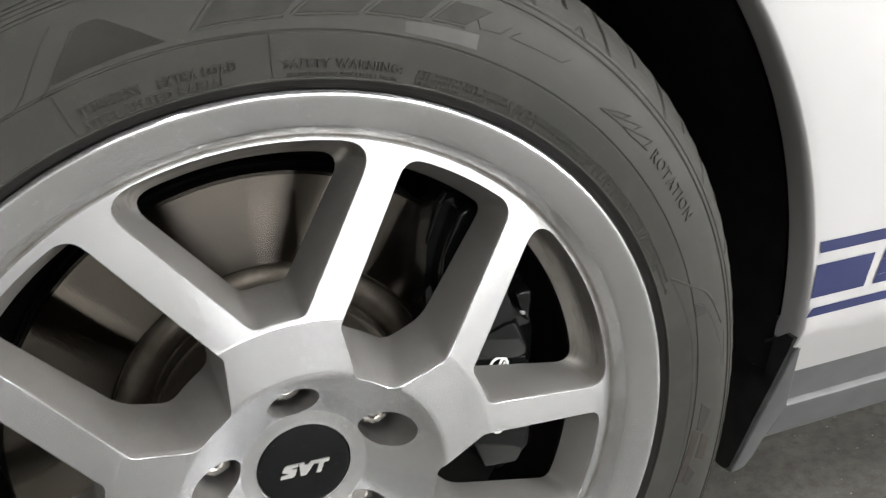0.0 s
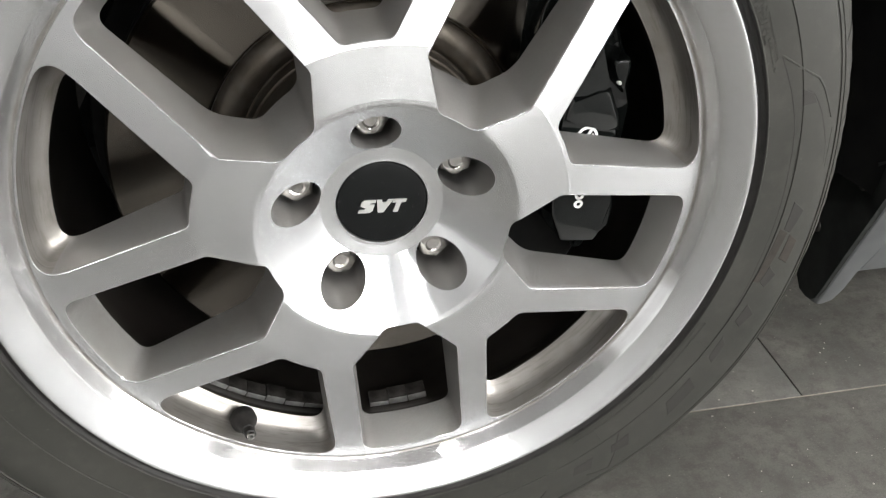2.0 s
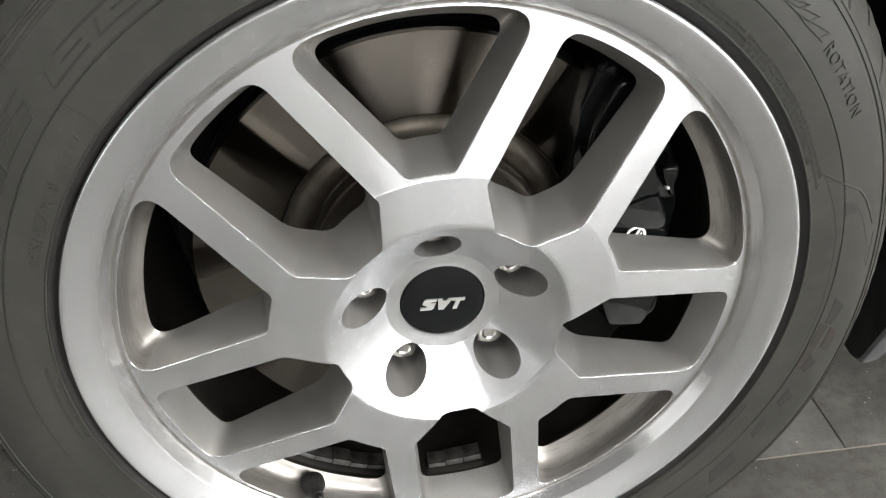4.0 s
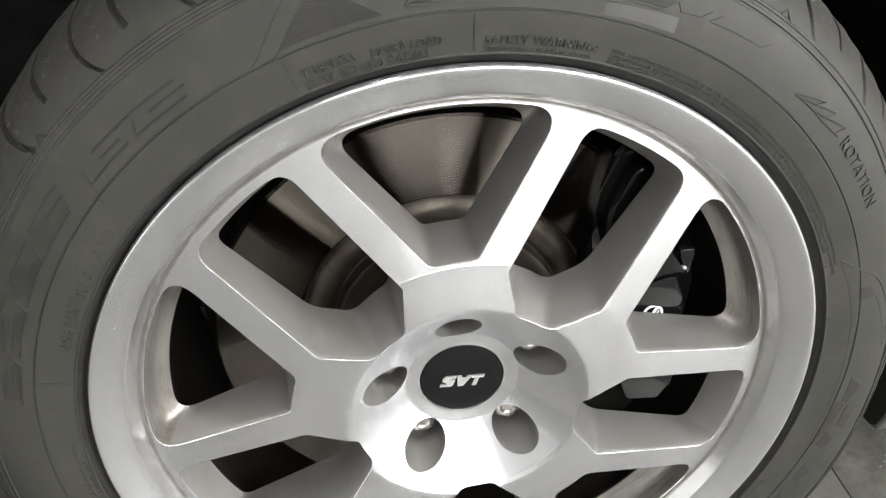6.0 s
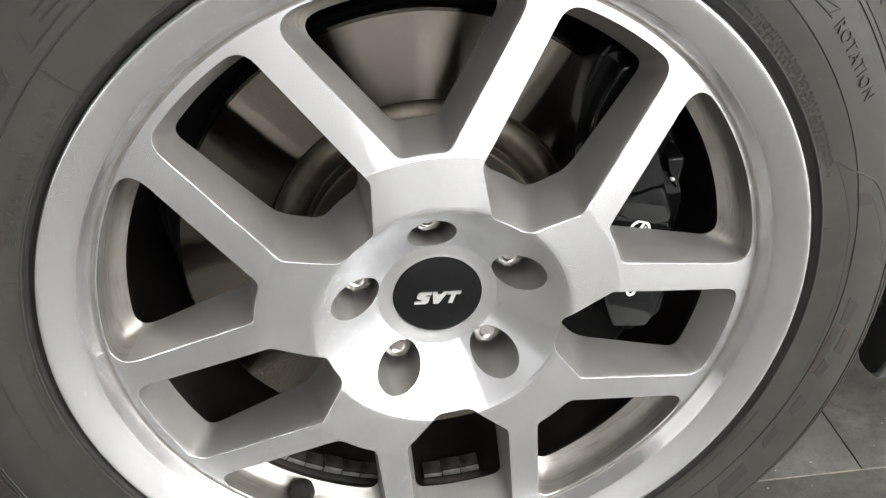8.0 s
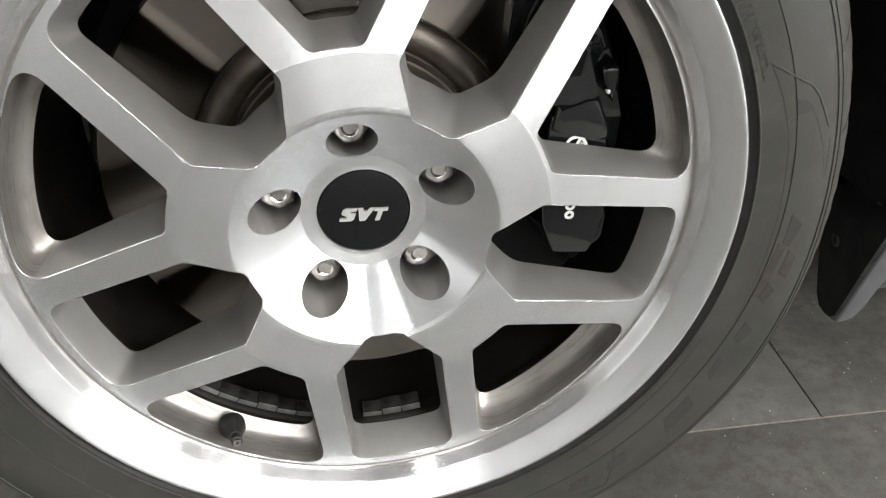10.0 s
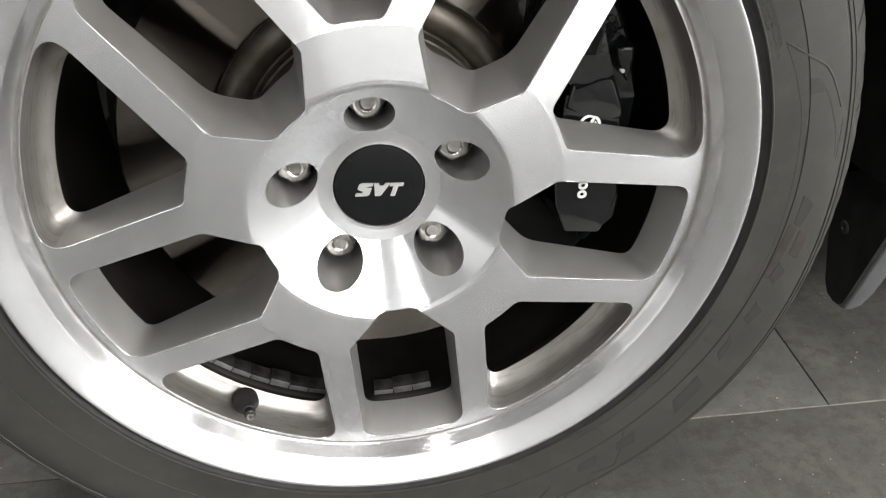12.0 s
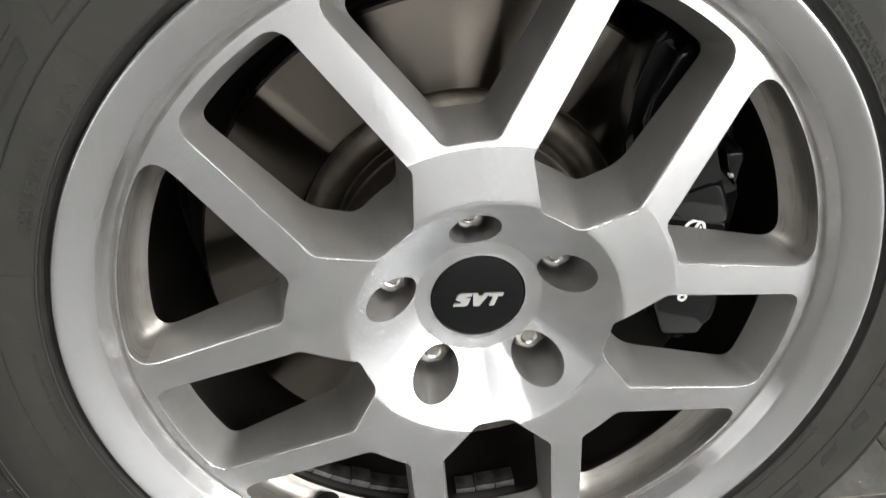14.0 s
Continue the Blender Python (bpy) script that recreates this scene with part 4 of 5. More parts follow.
def sidewall_strokes(name, lines, width=0.0006, relief=0.0003, mat=None):
    """Thin moulded lines on the sidewall, dark like shaded grooves unless mat is given, each through corners (radius,
    degrees).
    """
    bm = bmesh.new()
    for line in lines:
        pts = []
        for (r0, a0), (r1, a1) in zip(line, line[1:]):
            n = max(1, int(math.hypot(r1 - r0, radians(a1 - a0) * r0) / 0.004))
            pts += [(r0 + (r1 - r0) * i / n, radians(a0 + (a1 - a0) * i / n)) for i in range(n)]
        pts.append((line[-1][0], radians(line[-1][1])))
        flat = [Vector((r * math.cos(a), r * math.sin(a))) for r, a in pts]
        rows = []
        for i, p in enumerate(flat):
            d = (flat[min(i + 1, len(flat) - 1)] - flat[max(i - 1, 0)]).normalized()
            side = Vector((-d.y, d.x)) * width / 2
            row = []
            for k, up in ((1.6, -0.0002), (0.8, relief), (-0.8, relief), (-1.6, -0.0002)):
                q = p + side * k
                row.append(bm.verts.new(pressed((q.x, tyre_y(q.length) - up, q.y))))
            rows.append(row)
        for r0, r1 in zip(rows, rows[1:]):
            for k in range(3):
                bm.faces.new((r0[k], r0[k + 1], r1[k + 1], r1[k]))
    tagged(part(name, from_bm(name, bm, mat or M_RECESS, 30), WHEEL), kind="stuff")


# broad moulded name on the sidewall, as plain outlined shapes
sidewall_strokes("sidewall_relief", [
    [(0.2930, 117.0), (0.2932, 128.9)], [(0.2882, 116.3), (0.2880, 121.2)], [(0.2829, 116.8), (0.2831, 124.0), (0.2908, 122.9)],
    [(0.2881, 125.6), (0.2882, 128.9)], [(0.2836, 125.3), (0.2833, 132.0), (0.2925, 131.1)], [(0.2978, 134.5), (0.2978, 141.1)],
    [(0.2924, 135.0), (0.2926, 139.2)], [(0.2924, 135.0), (0.2842, 136.3), (0.2850, 143.4)], [(0.2974, 142.4), (0.2980, 149.0)],
    [(0.2925, 142.8), (0.2845, 143.8), (0.2852, 150.6)], [(0.2925, 150.4), (0.2845, 151.4), (0.2852, 158.4)], [(0.2974, 150.2), (0.2980, 157.0)],
    [(0.2925, 158.6), (0.2845, 159.6), (0.2852, 166.0)]], 0.0009, 0.0006)
fields = []
for mid in (139.6, 147.2, 155.2, 163.0):
    for row in range(8):
        if row != 4:
            fields.append((mid + 0.2 * row - 0.9, 0.2862 + 0.0013 * row, 0.030 - 0.0009 * row, 0.00045, 0.0))
sidewall_bars("sidewall_hatching", fields, 0.0004)
# hatched wedge beside a broad raised band
wedge = []
for i in range(46):
    s_ = 0.04 + 0.036 * i
    r0 = min(0.2791 + 0.0147 * s_, 0.2985)
    a0 = 106.0 - 3.55 * s_ if r0 < 0.2985 else 101.3 - 0.19 * (i - 36)
    drop = r0 - 0.2796
    if drop > 0.0004:
        wedge.append([(r0, a0), (0.2796 + 0.06 * drop, a0 - math.degrees(1.25 * drop / 0.28))])
sidewall_strokes("sidewall_hatching", wedge, 0.0004, 0.0003)
sidewall_strokes("sidewall_relief", [[(0.3020, 103.4), (0.2972, 104.6), (0.2809, 108.4), (0.2780, 109.6)], [(0.2975, 101.9), (0.2938, 102.7), (0.2791, 106.2), (0.2768, 107.2)],
                                     [(0.2979, 57.6), (0.2931, 58.9), (0.2950, 51.7), (0.2991, 50.7)], [(0.2960, 63.0), (0.2916, 62.4), (0.2930, 60.0), (0.2982, 58.9)]])
# three arrowheads in a row that lead to the word
sidewall_strokes("sidewall_arrow", [[(0.2877, 44.4), (0.2972, 40.0), (0.2919, 40.9), (0.2980, 37.8), (0.2915, 38.7), (0.2977, 35.2), (0.2908, 36.0), (0.2912, 35.2)],
                                    [(0.2877, 44.4), (0.2892, 40.5), (0.2890, 38.4), (0.2912, 35.2)], [(0.2892, 43.0), (0.2919, 40.9)], [(0.2894, 40.4), (0.2915, 38.7)]], 0.0007, 0.0005)
# small arrow marks on the shoulder
sidewall_strokes("wear_mark", [[(0.3146, 132.4), (0.3190, 131.9), (0.3146, 131.0)], [(0.3146, 51.3), (0.3194, 50.6), (0.3146, 49.8)]], 0.0007, 0.0004)


def sidewall_patch(corners, mat, relief=0.0008, name="sidewall_block"):
    """A raised or scuffed block on the sidewall; corners as (radius, degrees)."""
    bm = bmesh.new()
    cuts = (0.0, 0.04, 0.28, 0.5, 0.72, 0.96, 1.0)
    n = len(cuts) - 1
    (ra, aa), (rb, ab), (rc, ac), (rd, ad) = corners
    grid = []
    for i in range(n + 1):
        row = []
        for j in range(n + 1):
            s, t = cuts[i], cuts[j]
            r = (ra * (1 - s) + rb * s) * (1 - t) + (rd * (1 - s) + rc * s) * t
            a = radians((aa * (1 - s) + ab * s) * (1 - t) + (ad * (1 - s) + ac * s) * t)
            edge = 0.0002 if i in (0, n) or j in (0, n) else -relief
            row.append(bm.verts.new(pressed((r * math.cos(a), tyre_y(r) + edge, r * math.sin(a)))))
        grid.append(row)
    for i in range(n):
        for j in range(n):
            bm.faces.new((grid[i][j], grid[i + 1][j], grid[i + 1][j + 1], grid[i][j + 1]))
    me = from_bm(name, bm, mat, 20)
    part(name, me, WHEEL)


# darker patches paint the shaded, sunk fields of the broad name over the top, with raised bars between them
for field in ([(0.2830, 92.0), (0.3000, 88.4), (0.3000, 79.6), (0.2848, 83.4)], [(0.2850, 82.4), (0.3000, 78.6), (0.3000, 72.7), (0.2862, 75.9)],
              [(0.2870, 75.0), (0.3000, 71.9), (0.3005, 66.8), (0.2880, 69.1)], [(0.2896, 67.9), (0.3016, 65.6), (0.3025, 61.2), (0.2905, 64.2)]):
    sidewall_patch(field, M_RECESS, 0.0002, "sidewall_field")
    (ra, aa), (rb, ab), (rc, ac), (rd, ad) = field
    sidewall_strokes("sidewall_relief", [[(rb, ab + 0.25), (ra, aa + 0.25)], [(ra - 0.0006, aa), (rd - 0.0006, ad)]], 0.0009, 0.0005, M_RUBBER)
sidewall_patch([(0.2795, 71.0), (0.2858, 71.0), (0.2888, 62.2), (0.2800, 62.0)], M_FILM, 0.00025, "chalk_smudge")
# a long moulded block and squares lower down
sidewall_strokes("sidewall_block_edge", [[(0.2774, 7.9), (0.2773, 10.75), (0.2864, 9.3), (0.2926, 6.4), (0.3005, 1.0), (0.3020, -2.0)]], 0.0009, 0.00008)
sidewall_strokes("sidewall_block_edge", [[(0.2774, 7.9), (0.2766, 2.0), (0.2762, -3.0)], [(0.3045, 3.0), (0.3036, -2.5)]], 0.0006, 0.0002, M_RUBBER)
sidewall_strokes("sidewall_relief", [[(0.2650, 16.5), (0.2690, 11.4), (0.2724, 5.5), (0.2729, -1.2), (0.2733, -6.5), (0.2740, -18.0), (0.2762, -28.0), (0.2772, -43.0), (0.2780, -56.0)]], 0.0007, 0.00008)
sidewall_strokes("sidewall_relief", [[(0.2652, 16.6), (0.2774, 13.6), (0.2896, 11.2), (0.2942, 9.4), (0.3021, 4.7)]], 0.0011, 0.0005, M_RUBBER)
sidewall_patch([(0.2775, 10.6), (0.2864, 9.2), (0.2888, 7.7), (0.2777, 7.9)], M_RECESS, 0.0002)
sidewall_patch([(0.2842, -6.9), (0.2950, -8.6), (0.2893, -12.2), (0.2834, -11.7)], M_RECESS, 0.00025)
sidewall_patch([(0.2803, -11.3), (0.2878, -12.0), (0.2829, -21.0), (0.2776, -21.0)], M_SCUFF, 0.0002, "sidewall_scuff")
sidewall_patch([(0.2900, -12.3), (0.2980, -13.4), (0.2972, -17.2), (0.2886, -16.5)], M_SCUFF, 0.00025)
sidewall_patch([(0.2850, -17.7), (0.2930, -19.1), (0.2888, -21.5), (0.2830, -20.7)], M_RECESS, 0.00025)
sidewall_patch([(0.2840, -24.6), (0.2930, -26.0), (0.2886, -28.8), (0.2830, -28.1)], M_RECESS, 0.00025)
sidewall_patch([(0.2822, -31.0), (0.2880, -32.1), (0.2894, -36.1), (0.2836, -35.2)], M_RECESS, 0.00025)
sidewall_patch([(0.2836, -39.5), (0.2940, -40.6), (0.2956, -47.2), (0.2850, -45.6)], M_RECESS, 0.00025)
for a in (-53.2, -60.3):
    sidewall_patch([(0.2850, a), (0.2946, a - 1.4), (0.2916, a - 4.6), (0.2854, a - 3.8)], M_RECESS, 0.00025)

sidewall_strokes("sidewall_relief", [[(0.2778, -54.2), (0.2930, -57.2), (0.3040, -59.7), (0.2983, -63.1)], [(0.2931, -69.8), (0.3045, -73.4)], [(0.2905, -80.0), (0.3040, -83.6)]], 0.0011, 0.0003)
radial_ticks([(-57.5, 0.2540, 0.2762), (-33.6, 0.2660, 0.2762)])

# small rubber hairs left from moulding, on the tread's edge
bm = bmesh.new()
for a, l in ((26, 0.004), (17, 0.006), (10.5, 0.003), (3.5, 0.006), (-4, 0.005), (-9.5, 0.007), (-17, 0.006), (-23, 0.007), (-31, 0.004), (-39, 0.005), (33, 0.004), (41, 0.003), (119, 0.003), (127, 0.004)):
    r0 = 0.336
    p, q = radians(a), radians(a + 0.5)
    vs_ = [bm.verts.new((r * math.cos(t_), y, r * math.sin(t_))) for r, t_, y in ((r0, p, 0.045), (r0, p + 0.0016, 0.045), (r0 + l, q, 0.043), (r0, p + 0.0008, 0.0458))]
    for f in ((0, 1, 2), (1, 3, 2), (3, 0, 2), (0, 3, 1)):
        bm.faces.new([vs_[i] for i in f])
tagged(part("rubber_hair", from_bm("rubber_hair", bm, M_RUBBER), WHEEL), kind="stuff")

# dust specks and tiny chips on the lip and the dish
bm = bmesh.new()
rng = random.Random(23)
for i in range(24):
    lip = i < 16
    r = rng.uniform(0.2335, 0.2445) if lip else rng.uniform(0.0752, 0.0795)
    a = rng.uniform(0, 2 * math.pi)
    size = rng.choice((0.00025, 0.0003, 0.0004, 0.0006))
    made = bmesh.ops.create_icosphere(bm, subdivisions=1, radius=size)["verts"]
    for v in made:
        v.co = Vector((r * math.cos(a) + v.co.x * rng.uniform(0.7, 1.6), face_y(r) + v.co.y * 0.35, r * math.sin(a) + v.co.z * rng.uniform(0.7, 1.6)))
tagged(part("dust_speck", from_bm("dust_speck", bm, M_CRUMB), WHEEL), kind="stuff")

# ---- brake ----
# the turned friction face shines; shade is painted black on its outer edge and vents
vs, fs = lathe([(0.1138, 0.0990), (0.1150, 0.0958), (0.1162, 0.0950), (0.1755, 0.0950), (0.1775, 0.0968), (0.1775, 0.1060), (0.1740, 0.1065), (0.1740, 0.1170), (0.1775, 0.1175),
                (0.1775, 0.1270), (0.1150, 0.1280), (0.1138, 0.0990)], 240)
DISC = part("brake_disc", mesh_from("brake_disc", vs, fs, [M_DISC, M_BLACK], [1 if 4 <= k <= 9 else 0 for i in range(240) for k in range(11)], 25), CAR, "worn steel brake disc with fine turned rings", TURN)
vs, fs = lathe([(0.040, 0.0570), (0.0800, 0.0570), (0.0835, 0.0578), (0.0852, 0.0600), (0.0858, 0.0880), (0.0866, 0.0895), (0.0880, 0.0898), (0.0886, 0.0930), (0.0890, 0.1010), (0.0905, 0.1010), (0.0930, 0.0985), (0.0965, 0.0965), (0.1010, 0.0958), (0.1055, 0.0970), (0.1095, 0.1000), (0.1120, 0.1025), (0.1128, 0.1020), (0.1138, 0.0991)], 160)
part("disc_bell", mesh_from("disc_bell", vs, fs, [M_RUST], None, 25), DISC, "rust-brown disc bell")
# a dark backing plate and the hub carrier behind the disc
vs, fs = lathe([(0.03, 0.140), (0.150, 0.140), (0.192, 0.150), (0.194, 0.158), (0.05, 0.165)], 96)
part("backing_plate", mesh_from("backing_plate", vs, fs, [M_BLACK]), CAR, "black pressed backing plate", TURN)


def sector_block(r0, r1, a0, a1, y0, y1, inset, n=18):
    """A curved block between two radii and two angles, its front edges drawn in."""
    bm = bmesh.new()
    loops = []
    for y, d in ((y1, 0.0), (y0 + inset, 0.0), (y0, inset)):
        ring = []
        for i in range(n + 1):
            a = radians(a0 + (a1 - a0) * i / n)
            a = max(radians(a0) + d / r0, min(radians(a1) - d / r0, a))
            ring.append(((r1 - d) * math.cos(a), y, (r1 - d) * math.sin(a)))
        for i in range(n, -1, -1):
            a = radians(a0 + (a1 - a0) * i / n)
            a = max(radians(a0) + d / r0, min(radians(a1) - d / r0, a))
            ring.append(((r0 + d) * math.cos(a), y, (r0 + d) * math.sin(a)))
        loops.append([bm.verts.new(p) for p in ring])
    m = len(loops[0])
    for l0, l1 in zip(loops, loops[1:]):
        for i in range(m):
            bm.faces.new((l0[i], l0[(i + 1) % m], l1[(i + 1) % m], l1[i]))
    for l in (loops[0], loops[-1]):
        for i in range(n):
            bm.faces.new((l[i], l[i + 1], l[m - 2 - i], l[m - 1 - i]))
    return bm


OUT = Matrix(((1, 0, 0, 0), (0, 0, -1, 0), (0, 1, 0, 0), (0, 0, 0, 1)))   # flat (x, y) to the wheel's (x, z), depth towards the eye


def caliper():
    shell = [(0.1040, 0.0520), (0.1090, 0.0780), (0.1150, 0.1090), (0.1245, 0.1370), (0.1320, 0.1440), (0.1450, 0.1400), (0.1600, 0.1220), (0.1760, 0.0920), (0.1860, 0.0560), (0.1880, 0.0200),
             (0.1850, -0.0300), (0.1700, -0.0840), (0.1400, -0.0860), (0.1180, -0.0550), (0.1080, 0.0000)]
    bm = bmesh.new()
    prism(bm, shell, 0.055, Matrix.Translation((0, 0.131, 0)) @ OUT, 0.005)
    body = part("brake_caliper", from_bm("brake_caliper", bm, M_CALIPER, 25), CAR, "gloss black multi-piston brake caliper with white print", TURN)
    lower = [(0.1229, -0.0448), (0.1290, -0.0680), (0.1310, -0.0700), (0.1545, -0.0745), (0.1570, -0.0730), (0.1611, -0.0637), (0.1696, -0.0438), (0.1700, 0.0280), (0.1320, 0.0380), (0.1235, -0.0100)]
    rib = [(0.1308, 0.0286), (0.1364, 0.0459), (0.1586, 0.0417), (0.1644, 0.0484), (0.1710, 0.0264), (0.1718, 0.0146), (0.1618, 0.0170), (0.1396, 0.0252)]
    crown = [(0.1210, 0.0500), (0.1150, 0.0865), (0.1213, 0.1055), (0.1345, 0.1320), (0.1440, 0.1345), (0.1560, 0.1200), (0.1640, 0.1000), (0.1711, 0.0885), (0.1748, 0.0750), (0.1647, 0.0740), (0.1600, 0.0480)]
    wing = [(0.1672, 0.0647), (0.1785, 0.0652), (0.1799, 0.0630), (0.1799, 0.0571), (0.1749, 0.0400), (0.1691, 0.0528)]
    ear = [(0.1557, -0.0740), (0.1687, -0.0651), (0.1717, -0.0465), (0.1690, -0.0420), (0.1600, -0.0600)]
    for name, outline, y0, y1, bev in (("caliper_face", lower, 0.0512, 0.078, 0.0022), ("caliper_rib", rib, 0.0496, 0.078, 0.0038), ("caliper_bridge", crown, 0.0600, 0.080, 0.003),
                                       ("caliper_wing", wing, 0.0540, 0.080, 0.0030), ("caliper_ear", ear, 0.0550, 0.078, 0.0018)):
        bm = bmesh.new()
        prism(bm, outline, y1 - y0, Matrix.Translation((0, y1, 0)) @ OUT, bev)
        part(name, from_bm(name, bm, M_CALIPER, 50), body)
    # the slanted flank beside the lower face
    vs_ = [(0.1168, 0.0600, -0.0414), (0.1204, 0.0600, -0.0539), (0.1275, 0.0560, -0.0640), (0.1238, 0.0522, -0.0450), (0.1168, 0.0780, -0.0414), (0.1204, 0.0780, -0.0539), (0.1275, 0.0780, -0.0640), (0.1238, 0.0780, -0.0450)]
    part("caliper_flank", mesh_from("caliper_flank", vs_, [(0, 1, 2, 3), (0, 4, 5, 1), (1, 5, 6, 2), (0, 3, 7, 4)], [M_CALIPER], None, 20), body)
    # the face above the rib falls back towards the bridge, with a long rounded slot in it
    lo = [(0.1345, 0.0450), (0.1586, 0.0417), (0.1644, 0.0480)]
    hi = [(0.1210, 0.0960), (0.1350, 0.1060), (0.1560, 0.0960)]
    verts_ = [(x, 0.0518, z) for x, z in lo] + [(x, 0.0590, z) for x, z in hi] + [(x, 0.0720, z) for x, z in lo] + [(x, 0.0720, z) for x, z in hi]
    part("caliper_slope", mesh_from("caliper_slope", verts_, [(0, 1, 4, 3), (1, 2, 5, 4), (0, 3, 9, 6), (2, 8, 11, 5), (0, 6, 7, 1), (1, 7, 8, 2), (3, 4, 10, 9), (4, 5, 11, 10)], [M_CALIPER], None, 20), body)
    slot = [(0.0046 * math.cos(t_), 0.0046 * math.sin(t_) + (0.0105 if math.sin(t_) >= 0 else -0.0105)) for t_ in [math.pi * (i + 0.5) / 12 for i in range(24)]]
    bm = bmesh.new()
    tilt = Matrix.Translation((0.1507, 0.0546, 0.0690)) @ Matrix.Rotation(radians(9), 4, "X") @ Matrix.Rotation(radians(13), 4, "Y") @ OUT
    prism(bm, [(x * 1.25, y * 1.1) for x, y in slot], 0.0012, tilt, 0.0010)
    part("slot_rim", from_bm("slot_rim", bm, M_CALIPER, 50), body)
    # a raised black patch paints the shade inside the slot
    bm = bmesh.new()
    prism(bm, [(x * 0.8, y * 0.9) for x, y in slot], 0.0015, tilt, 0.0)
    part("slot_floor", from_bm("slot_floor", bm, M_BLACK, 50), body)
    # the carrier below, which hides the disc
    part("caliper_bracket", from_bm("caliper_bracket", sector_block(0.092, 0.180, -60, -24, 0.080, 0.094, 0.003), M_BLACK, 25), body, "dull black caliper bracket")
    for x, z, r, y in ((0.1645, 0.0836, 0.0050, 0.0045), (0.1412, 0.1266, 0.0046, 0.0078), (0.1485, -0.0830, 0.0060, 0.0120)):
        vs_, fs_ = lathe([(0.0004, 0.0535), (r * 0.45, 0.0535), (r * 0.55, 0.0560), (r * 0.95, 0.0560), (r, 0.0575), (r, 0.072)], 24)
        part("bolt", mesh_from("bolt", vs_, fs_, [M_CALIPER]), body, "black recessed bolt", Matrix.Translation((x, y, z)))
    vs_, fs_ = lathe([(0.0003, 0.0), (0.0010, 0.0003), (0.0014, 0.0012), (0.0014, 0.004)], 20)
    part("bleed_nipple", mesh_from("bleed_nipple", vs_, fs_, [M_WHITE]), body, "pale bleed nipple", Matrix.Translation((0.1716, 0.0526, 0.0485)))
    # round white mark: a ring with slanted strokes
    bm = bmesh.new()
    m0 = Matrix.Translation((0.1482, 0.0510, 0.0140)) @ OUT @ Matrix.Scale(0.8, 4)
    ring = [(0.0098 * math.cos(t_), 0.0098 * math.sin(t_)) for t_ in [2 * math.pi * i / 40 for i in range(40)]]
    inner = [(0.0072 * x / 0.0098, 0.0072 * y / 0.0098) for x, y in ring]
    for i in range(40):
        j = (i + 1) % 40
        prism(bm, [ring[i], ring[j], inner[j], inner[i]], 0.0004, m0)
    prism(bm, [(-0.0052, -0.0050), (-0.0026, -0.0064), (0.0050, 0.0052), (0.0028, 0.0066)], 0.0004, m0)
    prism(bm, [(-0.0010, -0.0068), (0.0014, -0.0072), (0.0064, 0.0014), (0.0052, 0.0034)], 0.0004, m0)
    part("caliper_mark", from_bm("caliper_mark", bm, M_WHITE), body, "white printed round mark")
    # a row of small white printed rings
    bm = bmesh.new()
    for k in range(5):
        m1 = Matrix.Translation((0.1430 + 0.0008 * k, 0.0510, -0.0394 + 0.0070 * k)) @ OUT @ Matrix.Scale(0.8, 4)
        for i in range(20):
            j = (i + 1) % 20
            c0, s0, c1, s1 = math.cos(math.pi * i / 10), math.sin(math.pi * i / 10), math.cos(math.pi * j / 10), math.sin(math.pi * j / 10)
            prism(bm, [(0.0044 * c0, 0.0042 * s0), (0.0044 * c1, 0.0042 * s1), (0.0018 * c1, 0.0016 * s1), (0.0018 * c0, 0.0016 * s0)], 0.0004, m1)
    part("caliper_print", from_bm("caliper_print", bm, M_WHITE), body, "row of small white printed rings")


caliper()

# ---- body panels, straight along the car ----
CX, CZ = 0.0, 0.335


def side_y(x, z):
    """The body side: upright above the sill, tucked in below it, flared a little round the arch."""
    d = math.hypot(x - CX, z - CZ)
    y = 0.077 + 0.36 * max(0.0, 0.305 - z) + 0.06 * max(0.0, z - 0.62) ** 2
    return y + 0.012 * max(0.0, min(1.0, (d - 0.46) / 0.3)) * max(0.0, min(1.0, (z - 0.4) / 0.2))


